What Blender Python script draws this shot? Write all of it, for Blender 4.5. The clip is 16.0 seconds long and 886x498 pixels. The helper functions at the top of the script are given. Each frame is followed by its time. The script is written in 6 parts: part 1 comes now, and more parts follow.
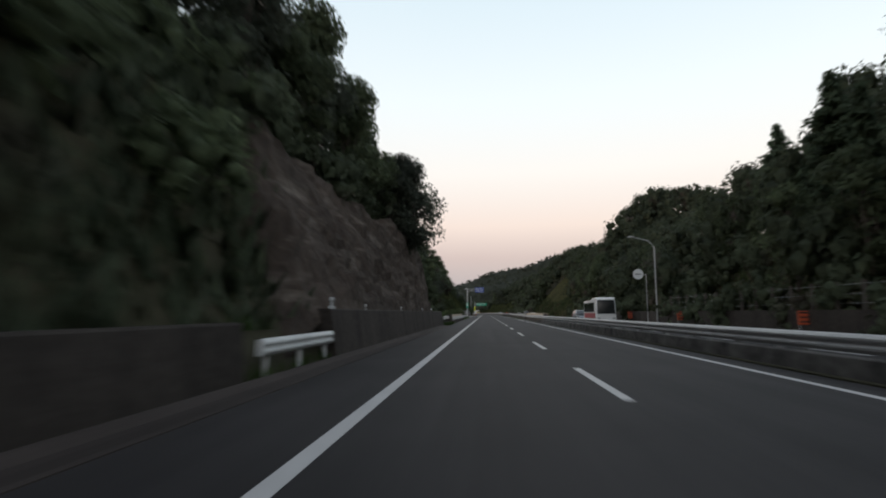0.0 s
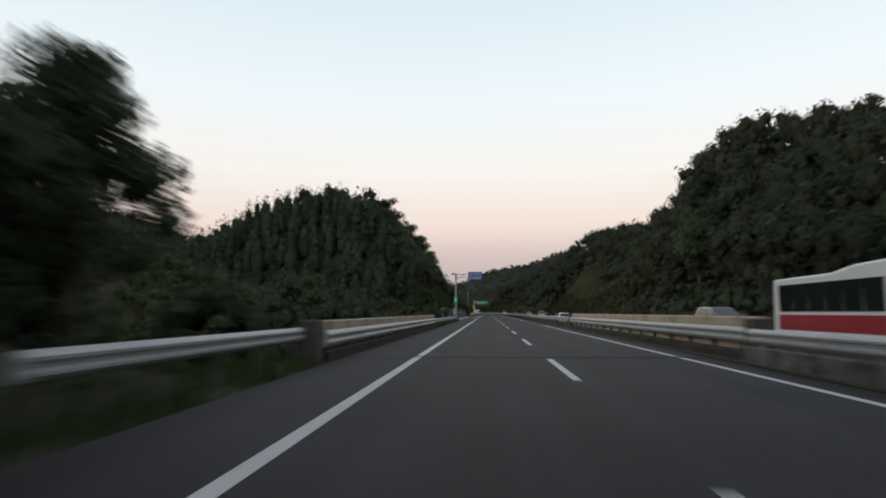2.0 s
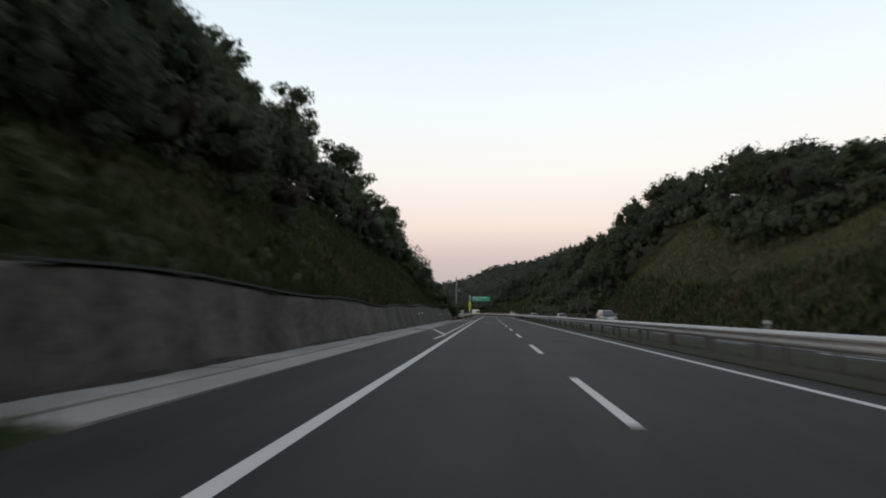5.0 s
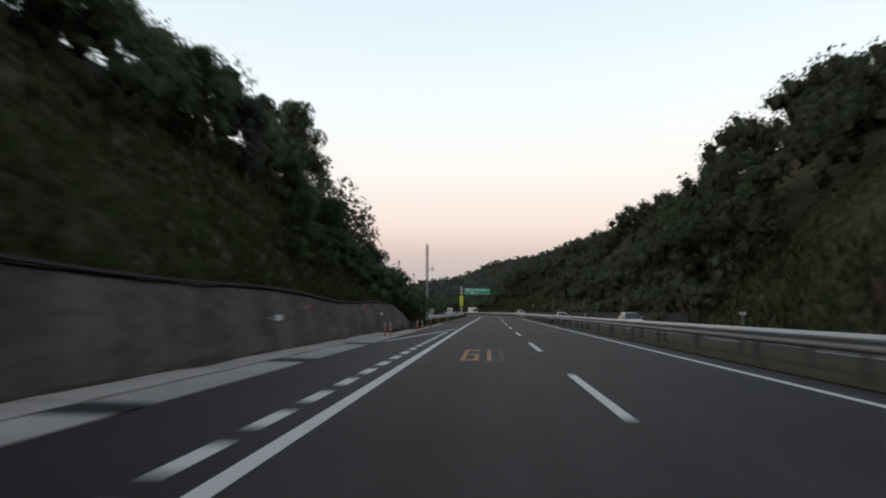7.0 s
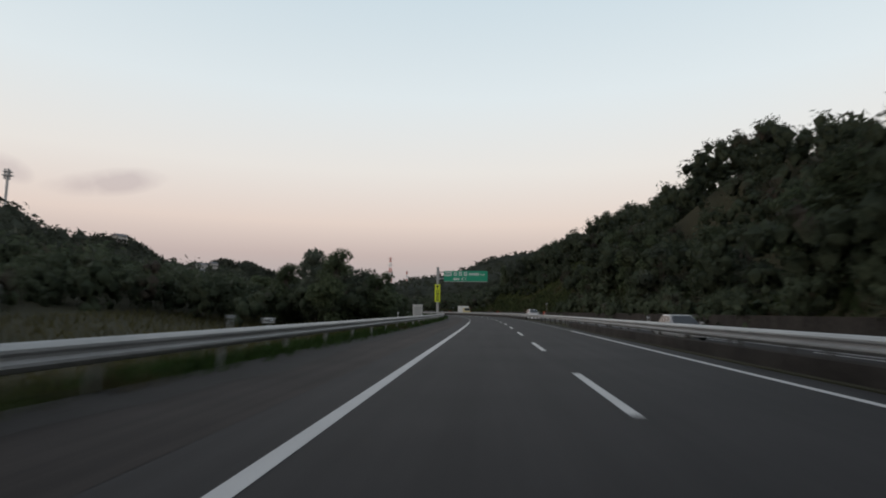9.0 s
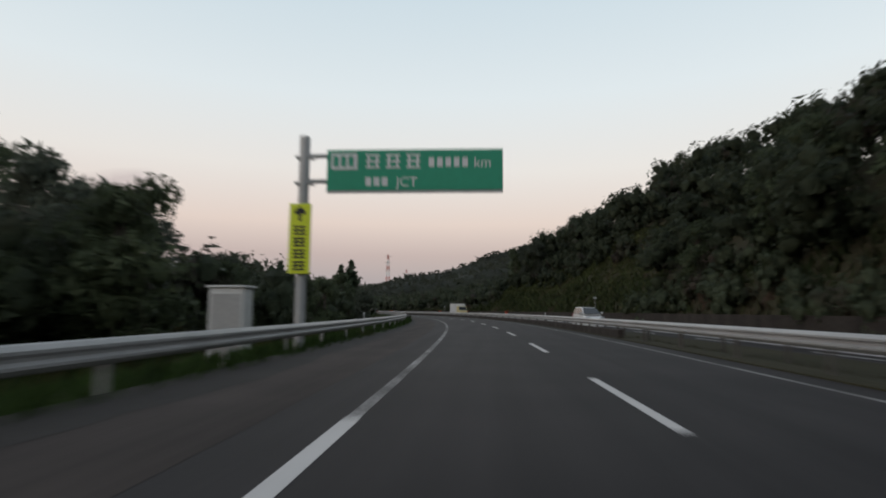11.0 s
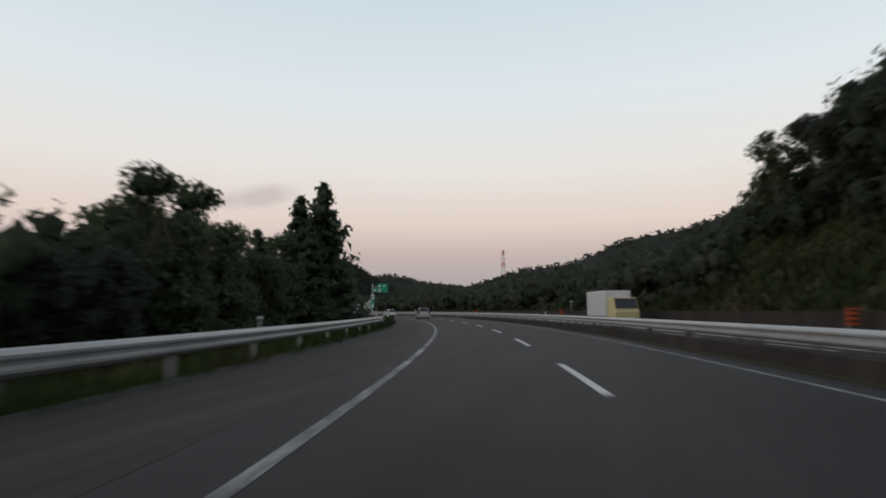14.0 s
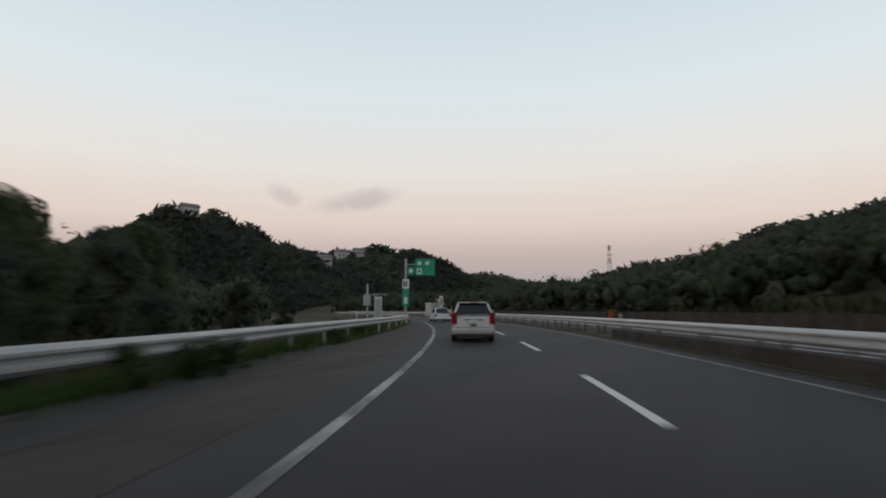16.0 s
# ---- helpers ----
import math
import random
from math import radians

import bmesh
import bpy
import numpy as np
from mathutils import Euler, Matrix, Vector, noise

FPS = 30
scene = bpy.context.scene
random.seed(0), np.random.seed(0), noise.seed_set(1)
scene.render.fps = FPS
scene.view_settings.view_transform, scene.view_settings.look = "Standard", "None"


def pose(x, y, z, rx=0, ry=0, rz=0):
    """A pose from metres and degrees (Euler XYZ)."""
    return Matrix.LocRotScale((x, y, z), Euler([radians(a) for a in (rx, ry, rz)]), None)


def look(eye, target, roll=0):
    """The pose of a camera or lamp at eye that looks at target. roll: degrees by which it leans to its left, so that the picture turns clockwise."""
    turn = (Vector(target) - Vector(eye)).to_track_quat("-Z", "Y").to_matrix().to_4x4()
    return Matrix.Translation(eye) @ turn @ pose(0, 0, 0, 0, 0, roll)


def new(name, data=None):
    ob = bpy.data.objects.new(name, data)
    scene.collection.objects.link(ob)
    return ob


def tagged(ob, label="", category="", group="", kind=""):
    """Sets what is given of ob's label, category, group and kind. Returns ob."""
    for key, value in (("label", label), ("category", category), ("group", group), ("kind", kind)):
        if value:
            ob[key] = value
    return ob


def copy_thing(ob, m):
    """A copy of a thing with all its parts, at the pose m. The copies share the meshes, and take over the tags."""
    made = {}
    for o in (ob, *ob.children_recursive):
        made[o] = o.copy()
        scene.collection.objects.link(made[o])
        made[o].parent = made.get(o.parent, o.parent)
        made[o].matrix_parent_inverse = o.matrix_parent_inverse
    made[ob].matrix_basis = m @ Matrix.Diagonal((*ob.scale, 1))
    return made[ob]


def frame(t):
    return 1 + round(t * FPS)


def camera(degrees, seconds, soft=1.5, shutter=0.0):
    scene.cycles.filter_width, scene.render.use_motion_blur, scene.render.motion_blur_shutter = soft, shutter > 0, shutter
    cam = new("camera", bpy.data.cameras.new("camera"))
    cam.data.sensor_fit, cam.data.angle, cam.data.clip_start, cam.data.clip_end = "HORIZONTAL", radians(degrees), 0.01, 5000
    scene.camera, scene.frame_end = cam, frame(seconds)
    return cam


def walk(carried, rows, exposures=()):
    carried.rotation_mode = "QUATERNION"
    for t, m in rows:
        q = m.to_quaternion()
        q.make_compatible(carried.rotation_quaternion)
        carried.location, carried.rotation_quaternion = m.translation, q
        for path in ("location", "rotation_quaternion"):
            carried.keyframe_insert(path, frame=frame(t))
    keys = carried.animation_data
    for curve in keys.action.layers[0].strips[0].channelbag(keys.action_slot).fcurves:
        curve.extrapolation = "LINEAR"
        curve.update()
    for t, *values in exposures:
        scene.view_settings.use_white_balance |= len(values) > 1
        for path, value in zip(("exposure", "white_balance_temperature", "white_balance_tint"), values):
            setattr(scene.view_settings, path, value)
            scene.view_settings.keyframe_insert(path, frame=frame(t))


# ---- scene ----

# The road: a straight run, then a left bend. s runs along the left edge line, u to its right.
BEND = [-0.01, -0.33, -0.12, 0.33, 0.77, 1.36, 2.26, 2.90, 2.96, 3.01, 3.21, 3.33, 3.23, 3.10, 2.97]   # curvature, 1 / km, every 20 m from s = 230

STEP = np.arange(-140.0, 1600.0, 1.0)
KAPPA = np.interp(STEP, 230 + 20.0 * np.arange(len(BEND)), BEND, left=0.0, right=0.0) / 1000
KAPPA = np.where(STEP > 510, BEND[-1] / 1000 * np.clip(1 - (STEP - 660) / 60, 0, 1), KAPPA)
HEAD = np.concatenate([[0], np.cumsum((KAPPA[1:] + KAPPA[:-1]) / 2)])
LINE_X = np.concatenate([[0], np.cumsum(-np.sin((HEAD[1:] + HEAD[:-1]) / 2))])
LINE_Y = np.concatenate([[0], np.cumsum(np.cos((HEAD[1:] + HEAD[:-1]) / 2))]) - 140.0


def heading(s):
    return float(np.interp(s, STEP, HEAD))


def at(s, u, z=0.0):
    """The place at s metres along the left edge line and u metres to its right."""
    h = np.interp(s, STEP, HEAD)
    return Vector((float(np.interp(s, STEP, LINE_X) + u * math.cos(h)), float(np.interp(s, STEP, LINE_Y) + u * math.sin(h)), z))


# seconds; metres along and across the road; yaw off the road, pitch and lean of the camera
DRIVE = [
    (0.0, 12.20, 1.543, 4.220, 6.442, -0.357),
    (0.5, 25.35, 1.581, 4.280, 6.381, 0.069),
    (1.0, 38.52, 1.660, 4.170, 6.551, -0.039),
    (1.5, 51.72, 1.774, 4.095, 6.728, 0.192),
    (2.0, 64.93, 1.905, 4.424, 6.411, -0.221),
    (2.5, 78.19, 1.928, 4.856, 6.113, 0.724),
    (3.0, 91.52, 1.905, 4.689, 6.255, 0.092),
    (3.5, 104.86, 1.954, 4.879, 6.419, -0.134),
    (4.0, 118.59, 1.947, 4.794, 6.421, -0.068),
    (4.5, 132.32, 1.940, 4.709, 6.423, -0.002),
    (5.0, 146.04, 1.933, 4.623, 6.425, 0.064),
    (5.5, 159.77, 1.926, 4.538, 6.427, 0.130),
    (6.0, 173.50, 1.919, 4.453, 6.429, 0.196),
    (6.5, 187.15, 1.938, 4.542, 6.347, 0.402),
    (7.0, 200.81, 1.924, 4.591, 6.283, 0.051),
    (7.5, 214.44, 1.872, 4.667, 6.301, 0.237),
    (8.0, 228.10, 1.820, 4.610, 6.350, 0.200),
    (8.5, 241.79, 1.797, 4.492, 6.400, 0.132),
    (9.0, 255.57, 1.748, 4.419, 6.231, 0.405),
    (9.5, 269.57, 1.671, 4.302, 6.223, 0.385),
    (10.0, 283.57, 1.595, 4.185, 6.214, 0.365),
    (10.5, 297.56, 1.519, 4.068, 6.206, 0.345),
    (11.0, 311.56, 1.443, 3.951, 6.197, 0.325),
    (11.5, 325.55, 1.367, 3.834, 6.189, 0.305),
    (12.0, 339.70, 1.403, 3.739, 6.212, 0.004),
    (12.5, 354.00, 1.482, 3.442, 6.019, 0.468),
    (13.0, 368.44, 1.752, 3.706, 5.874, 0.029),
    (13.5, 382.96, 1.804, 4.516, 6.125, -0.369),
    (14.0, 397.36, 1.816, 5.225, 6.177, -0.347),
    (14.5, 411.67, 1.643, 5.071, 5.943, 0.305),
    (15.0, 426.04, 1.632, 4.929, 6.147, 0.656),
    (15.5, 440.32, 1.671, 4.823, 6.118, -0.120),
    (16.0, 454.47, 1.604, 4.937, 6.172, 0.000)]
EYE = 1.22
cam = camera(76.2, 16.0, soft=1.9, shutter=0.5)


def rider(s, u, yaw, pitch, lean):
    eye = at(s, u, EYE)
    a, p = heading(s) + radians(yaw), radians(pitch)
    return look(eye, eye + Vector((-math.sin(a) * math.cos(p), math.cos(a) * math.cos(p), math.sin(p))), lean)


walk(cam, [(t, rider(*row)) for t, *row in DRIVE], exposures=[(0.0, 0.26), (1.0, 0.18), (3.5, 0.18), (5.8, 0.24), (8.0, 0.25), (8.6, 0.03), (9.2, -0.05), (11.5, -0.04), (16.0, -0.08)])

# ---- light: clear dusk, the sun just down behind the camera
world = bpy.data.worlds.new("dusk")
scene.world = world
world.use_nodes = True
wn, wl = world.node_tree.nodes, world.node_tree.links
wn.clear()
sky = wn.new("ShaderNodeTexSky")
sky.sky_type, sky.sun_disc = "NISHITA", False
sky.sun_elevation, sky.sun_rotation = radians(3.0), radians(236)
sky_bg = wn.new("ShaderNodeBackground")
sky_bg.inputs["Strength"].default_value = 0.03
glow_bg = wn.new("ShaderNodeBackground")
coord = wn.new("ShaderNodeTexCoord")
split = wn.new("ShaderNodeSeparateXYZ")
ramp = wn.new("ShaderNodeValToRGB")
wl.new(coord.outputs["Generated"], split.inputs[0])
wl.new(split.outputs["Z"], ramp.inputs[0])
ramp.color_ramp.elements[0].position, ramp.color_ramp.elements[1].position = 0.0, 1.0
for place, colour in ((0.0, (0.36, 0.335, 0.375)), (0.05, (0.42, 0.375, 0.405)), (0.095, (0.545, 0.435, 0.43)), (0.15, (0.775, 0.635, 0.575)),
                      (0.24, (0.83, 0.785, 0.745)), (0.36, (0.765, 0.825, 0.85)), (0.52, (0.625, 0.735, 0.80)), (0.68, (0.40, 0.465, 0.54)), (1.0, (0.22, 0.255, 0.32))):
    e = ramp.color_ramp.elements[0] if place == 0 else ramp.color_ramp.elements[-1] if place == 1 else ramp.color_ramp.elements.new(place)
    e.color = (*colour, 1)
# two thin mauve wisps of cloud low in the north-west
cloud_noise = wn.new("ShaderNodeTexNoise")
cloud_noise.inputs["Scale"].default_value, cloud_noise.inputs["Detail"].default_value = 16, 5
wl.new(coord.outputs["Generated"], cloud_noise.inputs["Vector"])
sky_colour = ramp.outputs[0]
for way, tilt, size, most in (((-0.565, 0.803, 0.19), 11, (0.105, 0.3, 0.026), 0.55), ((-0.662, 0.724, 0.195), -24, (0.042, 0.3, 0.022), 0.42)):
    cloud_dir = Vector(way).normalized()
    cloud_map, cloud_ball = wn.new("ShaderNodeMapping"), wn.new("ShaderNodeTexGradient")
    cloud_soft, cloud_fac, cloud_mix = wn.new("ShaderNodeMath"), wn.new("ShaderNodeMapRange"), wn.new("ShaderNodeMix")
    cloud_map.vector_type = "TEXTURE"
    cloud_map.inputs["Location"].default_value = cloud_dir
    cloud_map.inputs["Rotation"].default_value = (0, radians(tilt), math.atan2(cloud_dir.y, cloud_dir.x) + radians(90))
    cloud_map.inputs["Scale"].default_value = size
    cloud_ball.gradient_type = "SPHERICAL"
    cloud_soft.operation = "MULTIPLY"
    cloud_fac.inputs["From Min"].default_value, cloud_fac.inputs["From Max"].default_value, cloud_fac.inputs["To Max"].default_value = 0.07, 0.33, most
    cloud_mix.data_type = "RGBA"
    cloud_mix.inputs["B"].default_value = (0.50, 0.41, 0.42, 1)
    wl.new(coord.outputs["Generated"], cloud_map.inputs["Vector"])
    wl.new(cloud_map.outputs[0], cloud_ball.inputs["Vector"])
    wl.new(cloud_ball.outputs["Fac"], cloud_soft.inputs[0])
    wl.new(cloud_noise.outputs["Fac"], cloud_soft.inputs[1])
    wl.new(cloud_soft.outputs[0], cloud_fac.inputs["Value"])
    wl.new(cloud_fac.outputs[0], cloud_mix.inputs["Factor"])
    wl.new(sky_colour, cloud_mix.inputs["A"])
    sky_colour = cloud_mix.outputs["Result"]
wl.new(sky_colour, glow_bg.inputs["Color"])
glow_bg.inputs["Strength"].default_value = 0.97
both = wn.new("ShaderNodeAddShader")
wout = wn.new("ShaderNodeOutputWorld")
wl.new(sky.outputs[0], sky_bg.inputs["Color"])
wl.new(sky_bg.outputs[0], both.inputs[0])
wl.new(glow_bg.outputs[0], both.inputs[1])
wl.new(both.outputs[0], wout.inputs[0])
sun = new("sun", bpy.data.lights.new("sun", "SUN"))
sun.data.energy, sun.data.angle, sun.data.color = 0.5, radians(50), (1.0, 0.86, 0.76)
sun.matrix_world = look((-260, -150, 125), (0, 0, 0))


# ---- materials
def mat(name, a, b, rough=0.8, metal=0.0, fine=20.0, coarse=0.7, bump=0.3, depth=0.01, tint=0.0, spread=(0.3, 0.7), coat=0.0, glow=None, run=1.0):
    """A surface of two colours mixed by noise at two scales (per metre), with relief; tint: how far copies differ."""
    m = bpy.data.materials.new(name)
    m.use_nodes = True
    n, l = m.node_tree.nodes, m.node_tree.links
    p = n["Principled BSDF"]
    tc = n.new("ShaderNodeTexCoord")
    small, big = n.new("ShaderNodeTexNoise"), n.new("ShaderNodeTexNoise")
    for tex, sc, det in ((small, fine, 6), (big, coarse, 4)):
        tex.inputs["Scale"].default_value, tex.inputs["Detail"].default_value = sc, det
        l.new(tc.outputs["Object"], tex.inputs["Vector"])
    if run != 1.0:
        drip = n.new("ShaderNodeMapping")
        drip.inputs["Scale"].default_value = (1, 1, run)
        l.new(tc.outputs["Object"], drip.inputs["Vector"])
        l.new(drip.outputs[0], big.inputs["Vector"])
    add = n.new("ShaderNodeMath")
    add.operation = "ADD"
    l.new(small.outputs["Fac"], add.inputs[0])
    l.new(big.outputs["Fac"], add.inputs[1])
    rng = n.new("ShaderNodeMapRange")
    rng.inputs["From Min"].default_value, rng.inputs["From Max"].default_value = 2 * spread[0], 2 * spread[1]
    l.new(add.outputs[0], rng.inputs["Value"])
    mix = n.new("ShaderNodeMix")
    mix.data_type = "RGBA"
    mix.inputs["A"].default_value, mix.inputs["B"].default_value = (*a, 1), (*b, 1)
    l.new(rng.outputs[0], mix.inputs["Factor"])
    out = mix.outputs["Result"]
    if tint:
        info, hsv, var = n.new("ShaderNodeObjectInfo"), n.new("ShaderNodeHueSaturation"), n.new("ShaderNodeMapRange")
        var.inputs["To Min"].default_value, var.inputs["To Max"].default_value = 1 - tint, 1 + tint
        l.new(info.outputs["Random"], var.inputs["Value"])
        l.new(var.outputs[0], hsv.inputs["Value"])
        l.new(out, hsv.inputs["Color"])
        out = hsv.outputs[0]
    l.new(out, p.inputs["Base Color"])
    p.inputs["Metallic"].default_value = metal
    rr = n.new("ShaderNodeMapRange")
    rr.inputs["To Min"].default_value, rr.inputs["To Max"].default_value = max(rough - 0.08, 0.02), min(rough + 0.08, 1)
    l.new(small.outputs["Fac"], rr.inputs["Value"])
    l.new(rr.outputs[0], p.inputs["Roughness"])
    if coat:
        p.inputs["Coat Weight"].default_value = coat
    if bump:
        bp = n.new("ShaderNodeBump")
        bp.inputs["Strength"].default_value, bp.inputs["Distance"].default_value = bump, depth
        l.new(add.outputs[0], bp.inputs["Height"])
        l.new(bp.outputs[0], p.inputs["Normal"])
    if glow:
        p.inputs["Emission Color"].default_value, p.inputs["Emission Strength"].default_value = (*glow[:3], 1), glow[3]
    return m


def leaf_mat(name, a, b, dry=None, amount=0.0):
    """Foliage: colour differs from leaf to leaf and from plant to plant; some light comes through."""
    m = bpy.data.materials.new(name)
    m.use_nodes = True
    n, l = m.node_tree.nodes, m.node_tree.links
    p = n["Principled BSDF"]
    geo, info = n.new("ShaderNodeNewGeometry"), n.new("ShaderNodeObjectInfo")
    mix = n.new("ShaderNodeMix")
    mix.data_type = "RGBA"
    a, b = [x * 0.7 + y * 0.3 for x, y in zip(a, b)], [x * 0.35 + y * 0.65 for x, y in zip(a, b)]
    mix.inputs["A"].default_value, mix.inputs["B"].default_value = (*a, 1), (*b, 1)
    l.new(geo.outputs["Random Per Island"], mix.inputs["Factor"])
    out = mix.outputs["Result"]
    tc, big = n.new("ShaderNodeTexCoord"), n.new("ShaderNodeTexNoise")
    big.inputs["Scale"].default_value = 0.16
    l.new(tc.outputs["Object"], big.inputs["Vector"])
    if dry:
        edge = n.new("ShaderNodeMapRange")
        edge.inputs["From Min"].default_value, edge.inputs["From Max"].default_value = 0.62 - amount, 0.70 - amount * 0.6
        l.new(big.outputs["Fac"], edge.inputs["Value"])
        mx = n.new("ShaderNodeMix")
        mx.data_type = "RGBA"
        l.new(out, mx.inputs["A"])
        mx.inputs["B"].default_value = (*dry, 1)
        l.new(edge.outputs[0], mx.inputs["Factor"])
        out = mx.outputs["Result"]
    hsv, var = n.new("ShaderNodeHueSaturation"), n.new("ShaderNodeMapRange")
    var.inputs["To Min"].default_value, var.inputs["To Max"].default_value = 0.75, 1.25
    l.new(info.outputs["Random"], var.inputs["Value"])
    patch = n.new("ShaderNodeMapRange")
    patch.inputs["From Min"].default_value, patch.inputs["From Max"].default_value = 0.3, 0.7
    patch.inputs["To Min"].default_value, patch.inputs["To Max"].default_value = 0.75, 1.25
    l.new(big.outputs["Fac"], patch.inputs["Value"])
    both_ = n.new("ShaderNodeMath")
    both_.operation = "MULTIPLY"
    l.new(var.outputs[0], both_.inputs[0])
    l.new(patch.outputs[0], both_.inputs[1])
    fine, fleck, all_ = n.new("ShaderNodeTexNoise"), n.new("ShaderNodeMapRange"), n.new("ShaderNodeMath")
    fine.inputs["Scale"].default_value, fine.inputs["Detail"].default_value, fine.inputs["Roughness"].default_value = 2.8, 5, 0.7
    l.new(tc.outputs["Object"], fine.inputs["Vector"])
    fleck.inputs["From Min"].default_value, fleck.inputs["From Max"].default_value = 0.3, 0.7
    fleck.inputs["To Min"].default_value, fleck.inputs["To Max"].default_value = 0.75, 1.3
    l.new(fine.outputs["Fac"], fleck.inputs["Value"])
    all_.operation = "MULTIPLY"
    l.new(both_.outputs[0], all_.inputs[0])
    l.new(fleck.outputs[0], all_.inputs[1])
    l.new(all_.outputs[0], hsv.inputs["Value"])
    bump = n.new("ShaderNodeBump")
    bump.inputs["Strength"].default_value, bump.inputs["Distance"].default_value = 0.6, 0.2
    l.new(fine.outputs["Fac"], bump.inputs["Height"])
    l.new(bump.outputs[0], p.inputs["Normal"])
    l.new(out, hsv.inputs["Color"])
    l.new(hsv.outputs[0], p.inputs["Base Color"])
    thin = n.new("ShaderNodeBsdfTranslucent")
    l.new(hsv.outputs[0], thin.inputs["Color"])
    blend = n.new("ShaderNodeMixShader")
    blend.inputs[0].default_value = 0.5
    l.new(p.outputs[0], blend.inputs[1])
    l.new(thin.outputs[0], blend.inputs[2])
    l.new(blend.outputs[0], n["Material Output"].inputs["Surface"])
    p.inputs["Roughness"].default_value = 0.6
    p.inputs["Specular IOR Level"].default_value = 0.1
    return m


